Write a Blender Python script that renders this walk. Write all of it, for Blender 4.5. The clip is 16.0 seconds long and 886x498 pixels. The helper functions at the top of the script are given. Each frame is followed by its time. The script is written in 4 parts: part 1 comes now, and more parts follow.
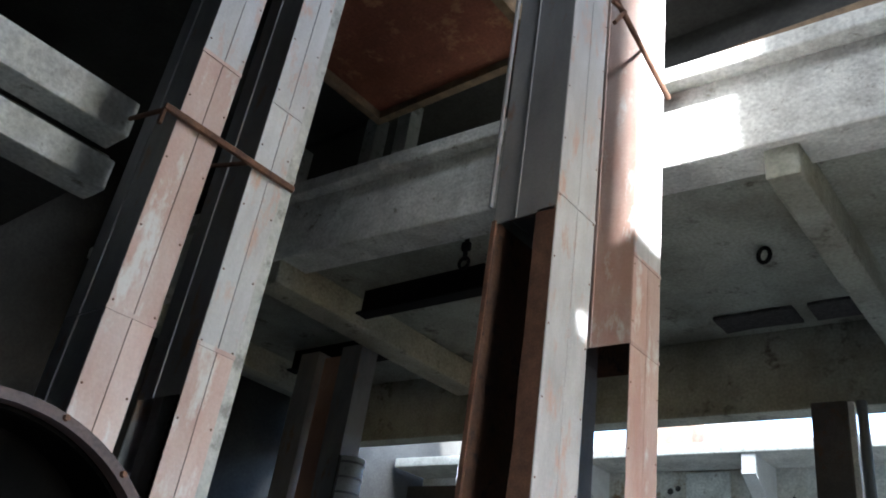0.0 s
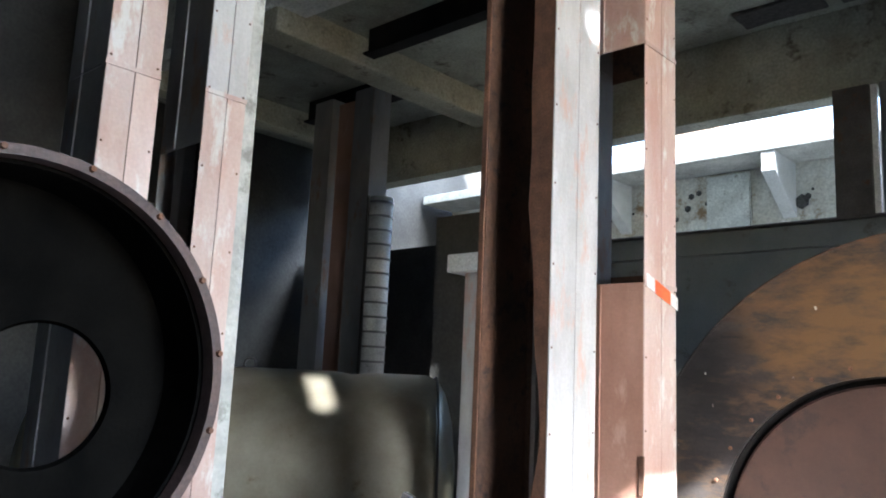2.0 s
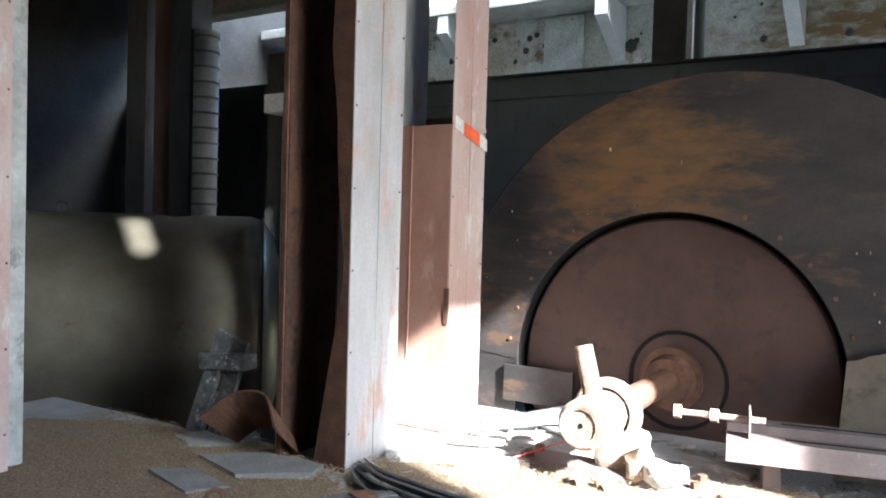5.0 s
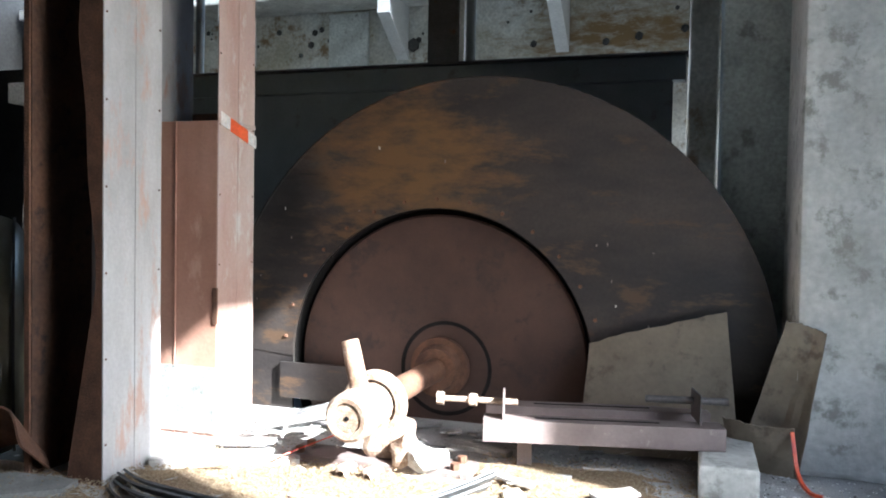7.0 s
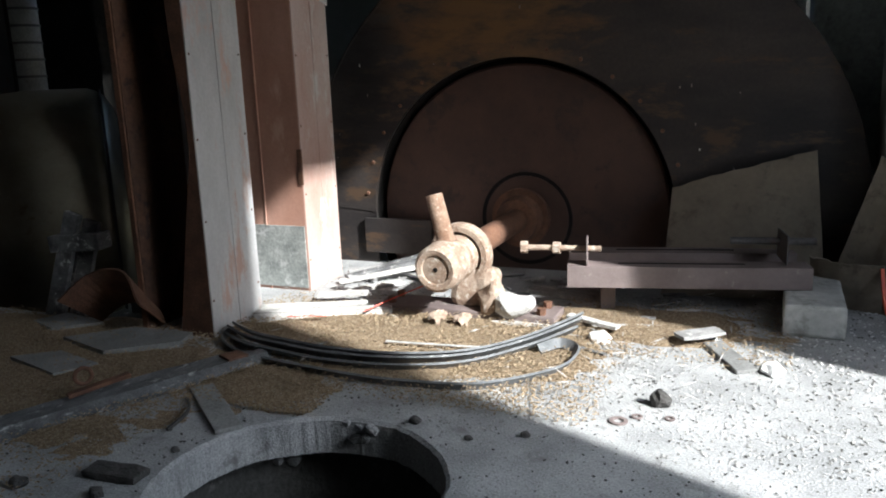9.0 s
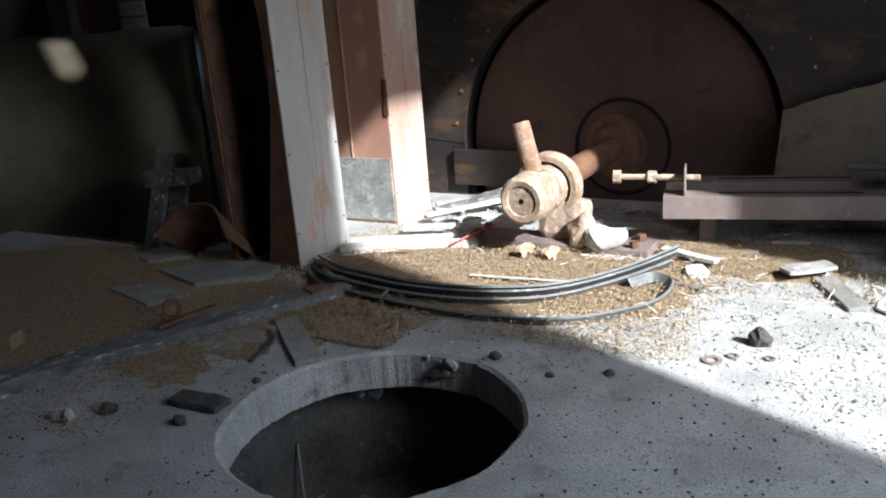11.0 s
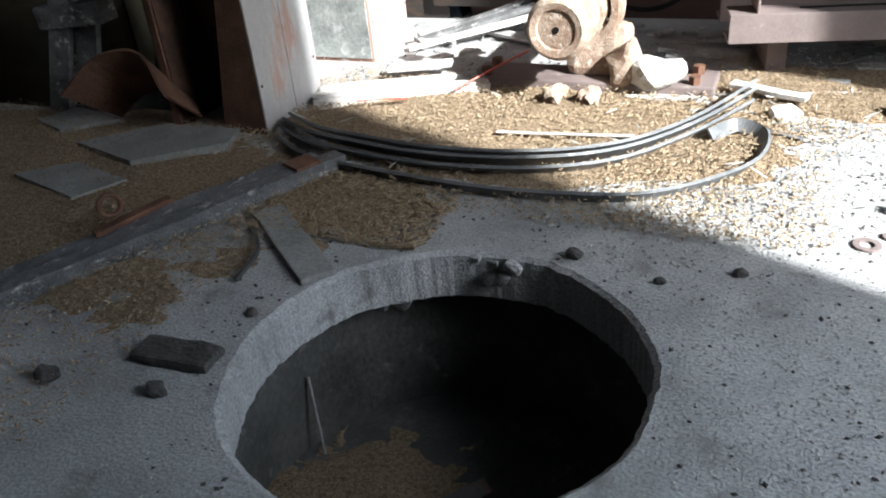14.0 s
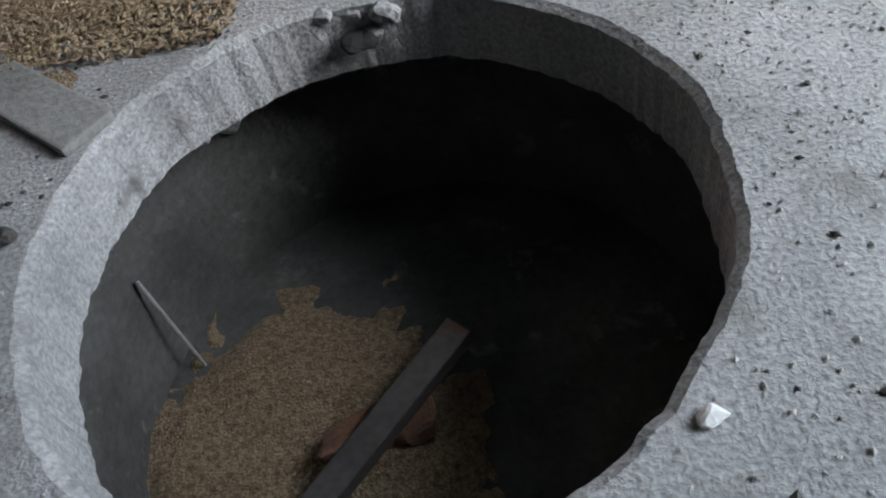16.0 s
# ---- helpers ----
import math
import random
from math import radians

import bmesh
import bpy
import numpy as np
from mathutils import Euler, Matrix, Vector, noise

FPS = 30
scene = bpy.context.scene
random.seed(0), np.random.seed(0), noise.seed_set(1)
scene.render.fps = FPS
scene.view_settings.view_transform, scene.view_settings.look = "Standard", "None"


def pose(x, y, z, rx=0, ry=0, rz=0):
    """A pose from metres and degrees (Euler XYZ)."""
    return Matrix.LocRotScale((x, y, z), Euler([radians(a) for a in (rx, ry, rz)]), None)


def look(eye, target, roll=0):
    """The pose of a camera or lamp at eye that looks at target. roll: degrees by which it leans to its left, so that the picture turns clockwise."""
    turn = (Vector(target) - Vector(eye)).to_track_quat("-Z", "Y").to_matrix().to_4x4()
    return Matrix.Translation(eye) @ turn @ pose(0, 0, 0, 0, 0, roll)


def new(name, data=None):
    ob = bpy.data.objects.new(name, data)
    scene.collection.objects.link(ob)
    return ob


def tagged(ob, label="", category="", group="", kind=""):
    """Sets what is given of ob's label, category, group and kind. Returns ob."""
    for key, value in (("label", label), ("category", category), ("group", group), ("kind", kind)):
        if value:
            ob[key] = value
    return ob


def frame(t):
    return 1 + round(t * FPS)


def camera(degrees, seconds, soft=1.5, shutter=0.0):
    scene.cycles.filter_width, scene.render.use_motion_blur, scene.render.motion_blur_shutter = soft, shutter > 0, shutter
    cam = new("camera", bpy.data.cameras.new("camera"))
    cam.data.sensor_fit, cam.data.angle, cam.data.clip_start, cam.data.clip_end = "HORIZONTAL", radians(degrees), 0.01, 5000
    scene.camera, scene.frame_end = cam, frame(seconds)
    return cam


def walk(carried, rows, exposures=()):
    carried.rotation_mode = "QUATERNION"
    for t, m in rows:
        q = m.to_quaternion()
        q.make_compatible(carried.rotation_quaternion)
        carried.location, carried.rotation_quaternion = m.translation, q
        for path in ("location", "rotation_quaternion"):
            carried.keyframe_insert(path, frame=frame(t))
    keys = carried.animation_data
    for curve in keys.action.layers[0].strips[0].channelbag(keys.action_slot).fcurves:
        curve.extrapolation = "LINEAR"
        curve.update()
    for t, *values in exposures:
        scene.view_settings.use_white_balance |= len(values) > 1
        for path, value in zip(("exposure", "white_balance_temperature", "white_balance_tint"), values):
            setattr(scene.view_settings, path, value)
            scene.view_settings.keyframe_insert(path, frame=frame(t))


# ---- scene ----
cam = camera(58.5, 16.0, soft=1.9)

PATH = [
    (0, (2.282, -3.306, 1.384), (1.063, -2.024, 2.318), 9.4),
    (0.5, (2.29, -3.3, 1.35), (1.028, -1.964, 2.138), 6.4),
    (1, (2.287, -3.295, 1.326), (0.979, -1.908, 1.931), 4.6),
    (1.5, (2.252, -3.26, 1.305), (0.918, -1.841, 1.756), 3.5),
    (2, (2.277, -3.248, 1.28), (0.933, -1.804, 1.605), 2.6),
    (2.5, (2.304, -3.25, 1.264), (0.956, -1.791, 1.497), 1.7),
    (3, (2.383, -3.255, 1.242), (1.055, -1.766, 1.385), 1.1),
    (3.2, (2.402, -3.252, 1.233), (1.087, -1.75, 1.345), 0.8),
    (5.3, (2.56, -3.132, 1.292), (1.548, -1.409, 1.224), 1.6),
    (5.5, (2.579, -3.126, 1.294), (1.605, -1.38, 1.232), 1.5),
    (6, (2.626, -3.114, 1.297), (1.778, -1.303, 1.24), 1.2),
    (6.5, (2.69, -3.119, 1.301), (1.979, -1.25, 1.268), 1.2),
    (7, (2.722, -3.131, 1.311), (2.112, -1.227, 1.246), 1.0),
    (7.5, (2.734, -3.169, 1.326), (2.144, -1.261, 1.219), 1.0),
    (8, (2.733, -3.188, 1.338), (2.135, -1.293, 1.116), 0.4),
    (8.5, (2.708, -3.196, 1.335), (2.036, -1.341, 1.009), -0.9),
    (9, (2.678, -3.197, 1.319), (1.916, -1.398, 0.887), -2.1),
    (9.2, (2.667, -3.196, 1.316), (1.882, -1.416, 0.85), -2.2),
    (11.3, (2.715, -3.025, 1.249), (1.67, -1.43, 0.645), -4.2),
    (11.5, (2.726, -3.013, 1.235), (1.632, -1.461, 0.604), -4.1),
    (12, (2.74, -2.987, 1.214), (1.571, -1.525, 0.51), -6.2),
    (12.5, (2.627, -2.91, 1.197), (1.525, -1.385, 0.518), -4.6),
    (13, (2.378, -2.734, 1.223), (1.342, -1.18, 0.507), -6.5),
    (13.5, (2.152, -2.629, 1.202), (1.255, -1.046, 0.37), -6.0),
    (14, (1.945, -2.471, 1.167), (1.185, -0.919, 0.161), -5.9),
    (14.5, (1.752, -2.274, 1.121), (1.246, -0.788, -0.118), -8.3),
    (15, (1.66, -2.1, 1.035), (1.32, -0.706, -0.353), -11.5),
    (15.5, (1.6, -1.982, 0.92), (1.324, -0.67, -0.564), -13.2),
    (16, (1.469, -1.9, 0.81), (1.262, -0.66, -0.748), -15.5),
]
walk(cam, [(t, look(eye, target, roll)) for t, eye, target, roll in PATH],
     exposures=[(0, 3.4, 5950, 7), (1.5, 4.1, 5950, 7), (3, 4.1, 5950, 7), (5.5, 3.2, 5950, 7), (7, 3.1, 6000, 7), (8, 2.1, 6100, 7), (9, 1.35, 6200, 7), (12.5, 1.5, 6200, 7), (13.5, 1.6, 6200, 7), (14.5, 2.0, 6200, 7), (15, 2.1, 6300, 8), (16, 2.8, 6500, 8)])

# ---- light ----
SUN_AZ = Vector((0.91, -0.41, 0)).normalized()
SUN_EL = radians(35)
world = bpy.data.worlds.new("world")
scene.world = world
world.use_nodes = True
wn = world.node_tree.nodes
sky = wn.new("ShaderNodeTexSky")
sky.sky_type = "NISHITA"
sky.sun_disc = False
sky.sun_elevation = SUN_EL
sky.sun_rotation = math.atan2(SUN_AZ.x, SUN_AZ.y)
world.node_tree.links.new(sky.outputs[0], wn["Background"].inputs[0])
wn["Background"].inputs[1].default_value = 0.15
sun = bpy.data.lights.new("sun", "SUN")
sun.energy, sun.angle, sun.color = 5.0, radians(1.1), (1.0, 0.98, 0.95)
sun_ob = new("sun", sun)
to_sun = SUN_AZ * math.cos(SUN_EL) + Vector((0, 0, math.sin(SUN_EL)))
sun_ob.matrix_world = look(to_sun * 20, (0, 0, 0))


def sky_fill_lamp(name, at, target, w, h, watts, colour, spread=180):
    la = bpy.data.lights.new(name, "AREA")
    la.spread = radians(spread)
    la.shape, la.size, la.size_y, la.energy, la.color = "RECTANGLE", w, h, watts, colour
    o = new(name, la)
    o.matrix_world = look(at, target)


# Added area lamps boost the sky's light at the windows and over the court.
sky_fill_lamp("window_sky_fill", (4.9, -1.2, 2.1), (3.1, -1.5, 0.0), 1.4, 2.4, 12.0, (0.86, 0.93, 1.0), 110)
sky_fill_lamp("window_sky_fill_high", (4.85, -1.2, 9.2), (0, 0.6, 11.0), 1.4, 2.0, 34, (0.9, 0.95, 1.0))
sky_fill_lamp("court_sky_fill", (-1.5, 7.3, 8.5), (-1.5, 7.31, 0.0), 12.0, 2.6, 280, (0.92, 0.96, 1.0))


# ---- materials ----
def mat(name, c1, c2, rough=0.7, metal=0.0, scale=3.0, c3=None, spots=0.0, bump=0.2, fine=60.0, rnd=0.0, stretch=(1, 1, 1), lo=0.35, hi=0.65, gr=0.22):
    m = bpy.data.materials.new(name)
    m.use_nodes = True
    n, l = m.node_tree.nodes, m.node_tree.links
    b = n["Principled BSDF"]
    tc = n.new("ShaderNodeTexCoord")
    geo = n.new("ShaderNodeNewGeometry")
    mp = n.new("ShaderNodeMapping")
    mp.inputs["Scale"].default_value = stretch
    l.new(geo.outputs["Position"], mp.inputs[0])
    big = n.new("ShaderNodeTexNoise")
    big.inputs["Scale"].default_value, big.inputs["Detail"].default_value, big.inputs["Roughness"].default_value = scale, 8, 0.62
    l.new(mp.outputs[0], big.inputs["Vector"])
    ramp = n.new("ShaderNodeValToRGB")
    ramp.color_ramp.elements[0].position, ramp.color_ramp.elements[1].position = lo, hi
    ramp.color_ramp.elements[0].color, ramp.color_ramp.elements[1].color = (*c1, 1), (*c2, 1)
    l.new(big.outputs[0], ramp.inputs[0])
    small = n.new("ShaderNodeTexNoise")
    small.inputs["Scale"].default_value, small.inputs["Detail"].default_value = fine, 6
    l.new(geo.outputs["Position"], small.inputs["Vector"])
    grain = n.new("ShaderNodeMapRange")
    grain.inputs[1].default_value, grain.inputs[2].default_value = 0.3, 0.7
    grain.inputs[3].default_value, grain.inputs[4].default_value = 1 - gr, 1 + gr * 0.7
    l.new(small.outputs[0], grain.inputs[0])
    mul = n.new("ShaderNodeMix")
    mul.data_type, mul.blend_type = "RGBA", "MULTIPLY"
    mul.inputs[0].default_value = 1.0
    l.new(ramp.outputs[0], mul.inputs[6])
    l.new(grain.outputs[0], mul.inputs[7])
    out = mul.outputs[2]
    if c3:
        sp = n.new("ShaderNodeTexNoise")
        sp.inputs["Scale"].default_value, sp.inputs["Detail"].default_value, sp.inputs["Roughness"].default_value = scale * 2.3, 9, 0.7
        l.new(mp.outputs[0], sp.inputs["Vector"])
        cut = n.new("ShaderNodeMapRange")
        cut.inputs[1].default_value, cut.inputs[2].default_value = 0.62 - spots * 0.25, 0.7 - spots * 0.2
        l.new(sp.outputs[0], cut.inputs[0])
        mx = n.new("ShaderNodeMix")
        mx.data_type = "RGBA"
        l.new(cut.outputs[0], mx.inputs[0])
        l.new(out, mx.inputs[6])
        mx.inputs[7].default_value = (*c3, 1)
        out = mx.outputs[2]
    if rnd:
        oi = n.new("ShaderNodeObjectInfo")
        rr = n.new("ShaderNodeMapRange")
        rr.inputs[3].default_value, rr.inputs[4].default_value = 1 - rnd, 1 + rnd
        l.new(oi.outputs["Random"], rr.inputs[0])
        m2 = n.new("ShaderNodeMix")
        m2.data_type, m2.blend_type = "RGBA", "MULTIPLY"
        m2.inputs[0].default_value = 1.0
        l.new(out, m2.inputs[6])
        l.new(rr.outputs[0], m2.inputs[7])
        out = m2.outputs[2]
    l.new(out, b.inputs["Base Color"])
    rg = n.new("ShaderNodeMapRange")
    rg.inputs[3].default_value, rg.inputs[4].default_value = max(rough - 0.12, 0.05), min(rough + 0.12, 1)
    l.new(big.outputs[0], rg.inputs[0])
    l.new(rg.outputs[0], b.inputs["Roughness"])
    b.inputs["Metallic"].default_value = metal
    if bump:
        bp = n.new("ShaderNodeBump")
        bp.inputs["Strength"].default_value, bp.inputs["Distance"].default_value = bump, 0.02
        l.new(small.outputs[0], bp.inputs["Height"])
        l.new(bp.outputs[0], b.inputs["Normal"])
    return m


M_FLOOR = mat("dusty_concrete", (0.28, 0.282, 0.282), (0.44, 0.442, 0.44), 0.9, 0, 2.6, (0.22, 0.218, 0.212), 0.22, 0.4, 120, gr=0.34)
M_CONC = mat("old_concrete", (0.36, 0.365, 0.345), (0.54, 0.545, 0.52), 0.9, 0, 2.2, (0.25, 0.25, 0.225), 0.32, 0.3, 26, gr=0.14)
M_BEAM = mat("peeling_whitewash", (0.48, 0.48, 0.45), (0.72, 0.72, 0.68), 0.85, 0, 3.0, (0.25, 0.23, 0.19), 0.12, 0.4, 30)
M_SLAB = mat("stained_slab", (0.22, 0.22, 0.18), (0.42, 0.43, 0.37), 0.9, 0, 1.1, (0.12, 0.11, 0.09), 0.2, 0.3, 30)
M_RIB = mat("cream_rib", (0.36, 0.34, 0.26), (0.5, 0.48, 0.38), 0.85, 0, 2.0, (0.2, 0.18, 0.14), 0.15, 0.3, 30)
M_BACK = mat("burnt_whitewash", (0.42, 0.38, 0.30), (0.72, 0.71, 0.67), 0.9, 0, 0.9, (0.24, 0.16, 0.09), 0.28, 0.35, 25)
# Recessed pier: greener and darker than the pillar's concrete.
M_GREEN = mat("greenish_concrete", (0.24, 0.27, 0.26), (0.38, 0.41, 0.39), 0.85, 0, 1.8, (0.16, 0.17, 0.16), 0.2, 0.35, 35)
M_PAINT = mat("grey_casing_paint", (0.40, 0.395, 0.395), (0.60, 0.60, 0.605), 0.5, 0.1, 2.6, (0.50, 0.35, 0.29), 0.34, 0.08, 50, 0.1, (1, 1, 0.35), gr=0.06)
M_PINK = mat("salmon_primer", (0.46, 0.29, 0.235), (0.58, 0.485, 0.45), 0.55, 0.1, 2.4, (0.62, 0.60, 0.58), 0.3, 0.08, 50, 0.1, (1, 1, 0.4), gr=0.06)
M_RED = mat("red_primer_sheet", (0.34, 0.18, 0.13), (0.46, 0.27, 0.21), 0.55, 0.15, 2.5, (0.5, 0.33, 0.26), 0.15, 0.08, 50, 0.05, (1, 1, 0.4), gr=0.06)
# Casing sides and backs: darker grey than the fronts, with brown spots.
M_DKSIDE = mat("worn_dark_sheet", (0.20, 0.20, 0.21), (0.33, 0.32, 0.32), 0.55, 0.25, 2.2, (0.26, 0.17, 0.13), 0.2, 0.08, 50, 0.08, (1, 1, 0.4), gr=0.06)
# Dark brown for the casings' inner faces, well below the outer sheets.
M_INNER = mat("dark_brown_inside", (0.06, 0.035, 0.025), (0.13, 0.065, 0.04), 0.7, 0.3, 3.0, (0.03, 0.02, 0.018), 0.3, 0.15, 40)
M_WHEEL = mat("scorched_steel", (0.020, 0.018, 0.019), (0.060, 0.048, 0.042), 0.6, 0.2, 1.6, (0.085, 0.052, 0.032), 0.28, 0.1, 45, 0, (0.55, 1, 1.5), gr=0.14)
M_DISC = mat("brown_disc_paint", (0.048, 0.026, 0.02), (0.082, 0.044, 0.033), 0.6, 0.1, 2.0, (0.04, 0.025, 0.021), 0.35, 0.08, 60, gr=0.06)
M_PLATE = mat("blue_grey_plate", (0.13, 0.145, 0.15), (0.19, 0.205, 0.21), 0.6, 0.2, 1.2, (0.1, 0.09, 0.085), 0.2, 0.08, 40, gr=0.06)
M_STEEL = mat("dark_steel", (0.07, 0.065, 0.065), (0.13, 0.12, 0.118), 0.55, 0.45, 3.0, (0.12, 0.065, 0.045), 0.2, 0.1, 60)
M_CHAN = mat("violet_brown_paint", (0.16, 0.125, 0.12), (0.23, 0.185, 0.175), 0.6, 0.15, 4.0, (0.3, 0.27, 0.24), 0.1, 0.12, 70, gr=0.06)
M_RUST = mat("dusty_rust", (0.25, 0.165, 0.115), (0.42, 0.33, 0.26), 0.85, 0.05, 14.0, (0.52, 0.46, 0.39), 0.35, 0.4, 120)
M_PIPE = mat("rusted_pipe", (0.19, 0.105, 0.065), (0.32, 0.22, 0.16), 0.85, 0.1, 14.0, (0.42, 0.34, 0.27), 0.25, 0.3, 120)
M_DARKRUST = mat("dark_rust", (0.09, 0.045, 0.03), (0.20, 0.10, 0.06), 0.8, 0.2, 8.0, None, 0, 0.3, 90)
M_BLACK = mat("black_steel", (0.010, 0.009, 0.009), (0.02, 0.018, 0.018), 0.75, 0.0, 4.0, None, 0, 0.1, 60)
M_BLACK.node_tree.nodes["Principled BSDF"].inputs["Specular IOR Level"].default_value = 0.12
# Drum interior: the dish's unlit depth is put into this black, without gloss.
M_DRUMSHADE = mat("drum_shade", (0.003, 0.003, 0.003), (0.007, 0.0065, 0.006), 0.85, 0.0, 4.0, None, 0, 0.1, 60)
M_DRUMSHADE.node_tree.nodes["Principled BSDF"].inputs["Specular IOR Level"].default_value = 0.0
M_RIM = mat("rust_brown_rim", (0.06, 0.042, 0.04), (0.12, 0.075, 0.066), 0.6, 0.2, 5.0, None, 0, 0.15, 60)
M_TANK = mat("dull_tank_steel", (0.24, 0.21, 0.155), (0.40, 0.36, 0.28), 0.38, 0.6, 1.4, (0.24, 0.19, 0.13), 0.06, 0.04, 40, gr=0.05)
M_WOOD = mat("weathered_board", (0.22, 0.215, 0.21), (0.38, 0.375, 0.37), 0.85, 0, 6.0, (0.5, 0.49, 0.47), 0.2, 0.4, 90, 0.1, (1, 1, 1))
M_GREYWOOD = mat("silvered_timber", (0.055, 0.056, 0.058), (0.21, 0.212, 0.215), 0.85, 0, 9.0, (0.5, 0.5, 0.49), 0.22, 0.5, 120, 0.1, (1, 0.45, 1))
M_PALEWOOD = mat("dusty_board", (0.42, 0.41, 0.39), (0.62, 0.6, 0.57), 0.85, 0, 7.0, (0.3, 0.28, 0.26), 0.2, 0.35, 90, 0.1)
M_BLOCKWOOD = mat("brown_timber", (0.16, 0.11, 0.07), (0.26, 0.18, 0.11), 0.85, 0, 9.0, None, 0, 0.3, 80)
M_RUBBER = mat("grey_rubber", (0.085, 0.09, 0.095), (0.17, 0.175, 0.18), 0.6, 0, 8.0, (0.3, 0.3, 0.29), 0.1, 0.15, 120)
M_GRAIN = mat("grain_husks", (0.15, 0.095, 0.052), (0.40, 0.30, 0.19), 0.9, 0, 75.0, (0.55, 0.49, 0.38), 0.22, 1.0, 170)
M_KERNEL = mat("loose_husk", (0.15, 0.095, 0.05), (0.44, 0.34, 0.22), 0.85, 0, 70.0, (0.58, 0.52, 0.42), 0.25, 0.1, 200)
M_CHIP = mat("grit", (0.26, 0.255, 0.25), (0.55, 0.54, 0.52), 0.9, 0, 25.0, (0.08, 0.075, 0.07), 0.3, 0.2, 150)
M_DARKCHIP = mat("dark_bark", (0.04, 0.038, 0.036), (0.09, 0.085, 0.08), 0.9, 0, 20.0, None, 0, 0.5, 90)
M_CARD = mat("dusty_cardboard", (0.13, 0.108, 0.08), (0.20, 0.165, 0.125), 0.9, 0, 2.6, (0.10, 0.082, 0.06), 0.3, 0.08, 40, gr=0.08)
M_WHITE = mat("white_paint", (0.68, 0.68, 0.67), (0.8, 0.8, 0.79), 0.6, 0, 4.0, None, 0, 0.1, 60)
M_GALV = mat("galvanised_plate", (0.30, 0.32, 0.31), (0.50, 0.52, 0.50), 0.45, 0.5, 8.0, (0.6, 0.61, 0.6), 0.3, 0.1, 60)
M_ORANGE = mat("orange_tape", (0.72, 0.10, 0.03), (0.8, 0.15, 0.05), 0.45, 0, 6.0, None, 0, 0, 60)
M_REDPLASTIC = mat("red_plastic", (0.62, 0.04, 0.02), (0.75, 0.12, 0.04), 0.45, 0, 6.0, None, 0, 0, 60)
# Concrete below floor level, with the pit's shade put into its colour.
M_PITSHADE = mat("pit_shade_concrete", (0.02, 0.02, 0.019), (0.045, 0.045, 0.043), 0.95, 0, 3.5, (0.16, 0.16, 0.15), 0.15, 0.3, 50)
# Far darker than the floor's concrete: the colour holds the hatch's shade.
M_SHAFT = mat("shaded_shaft_concrete", (0.035, 0.035, 0.033), (0.085, 0.085, 0.08), 0.95, 0, 4.0, (0.13, 0.13, 0.12), 0.15, 0.4, 50)
M_DUST = mat("thick_dust", (0.19, 0.19, 0.185), (0.30, 0.297, 0.287), 0.95, 0, 3.0, None, 0, 0.3, 80)
M_BRICK = mat("brown_brick", (0.26, 0.17, 0.12), (0.36, 0.25, 0.18), 0.9, 0, 6.0, None, 0, 0.3, 60)
M_TUBE = mat("pale_tube", (0.6, 0.6, 0.58), (0.75, 0.75, 0.73), 0.5, 0, 6.0, (0.35, 0.34, 0.32), 0.15, 0.1, 60)
M_HOPPER = mat("rusted_hopper", (0.16, 0.05, 0.03), (0.27, 0.10, 0.06), 0.75, 0.2, 1.6, (0.34, 0.17, 0.09), 0.25, 0.2, 30)
# Near-black hall surfaces: the colour keeps the hall dark and cuts bounced light.
M_DARKHALL = mat("dark_hall", (0.025, 0.024, 0.022), (0.06, 0.057, 0.053), 0.95, 0, 0.9, None, 0, 0.2, 20)


def burn(m, centre, reach, colour):
    """A scorched rust stain with a ragged outline round a place on the plate."""
    n, l = m.node_tree.nodes, m.node_tree.links
    b = n["Principled BSDF"]
    was = b.inputs["Base Color"].links[0].from_socket
    geo = n.new("ShaderNodeNewGeometry")
    mp = n.new("ShaderNodeMapping")
    mp.inputs["Location"].default_value = [-c / r for c, r in zip(centre, reach)]
    mp.inputs["Scale"].default_value = [1 / r for r in reach]
    l.new(geo.outputs["Position"], mp.inputs[0])
    ln = n.new("ShaderNodeVectorMath")
    ln.operation = "LENGTH"
    l.new(mp.outputs[0], ln.inputs[0])
    st = n.new("ShaderNodeMapping")
    st.inputs["Scale"].default_value = (1.6, 1, 4.5)
    l.new(geo.outputs["Position"], st.inputs[0])
    nz = n.new("ShaderNodeTexNoise")
    nz.inputs["Scale"].default_value, nz.inputs["Detail"].default_value, nz.inputs["Roughness"].default_value = 1.8, 9, 0.68
    l.new(st.outputs[0], nz.inputs["Vector"])
    sub = n.new("ShaderNodeMath")
    sub.operation = "MULTIPLY_ADD"
    sub.inputs[1].default_value = 4.2
    l.new(nz.outputs[0], sub.inputs[0])
    neg = n.new("ShaderNodeMath")
    neg.operation = "MULTIPLY"
    neg.inputs[1].default_value = -1.0
    l.new(ln.outputs["Value"], neg.inputs[0])
    l.new(neg.outputs[0], sub.inputs[2])
    cut = n.new("ShaderNodeMapRange")
    cut.inputs[1].default_value, cut.inputs[2].default_value = 0.85, 1.9
    l.new(sub.outputs[0], cut.inputs[0])
    mx = n.new("ShaderNodeMix")
    mx.data_type = "RGBA"
    l.new(cut.outputs[0], mx.inputs[0])
    l.new(was, mx.inputs[6])
    mx.inputs[7].default_value = (*colour, 1)
    l.new(mx.outputs[2], b.inputs["Base Color"])


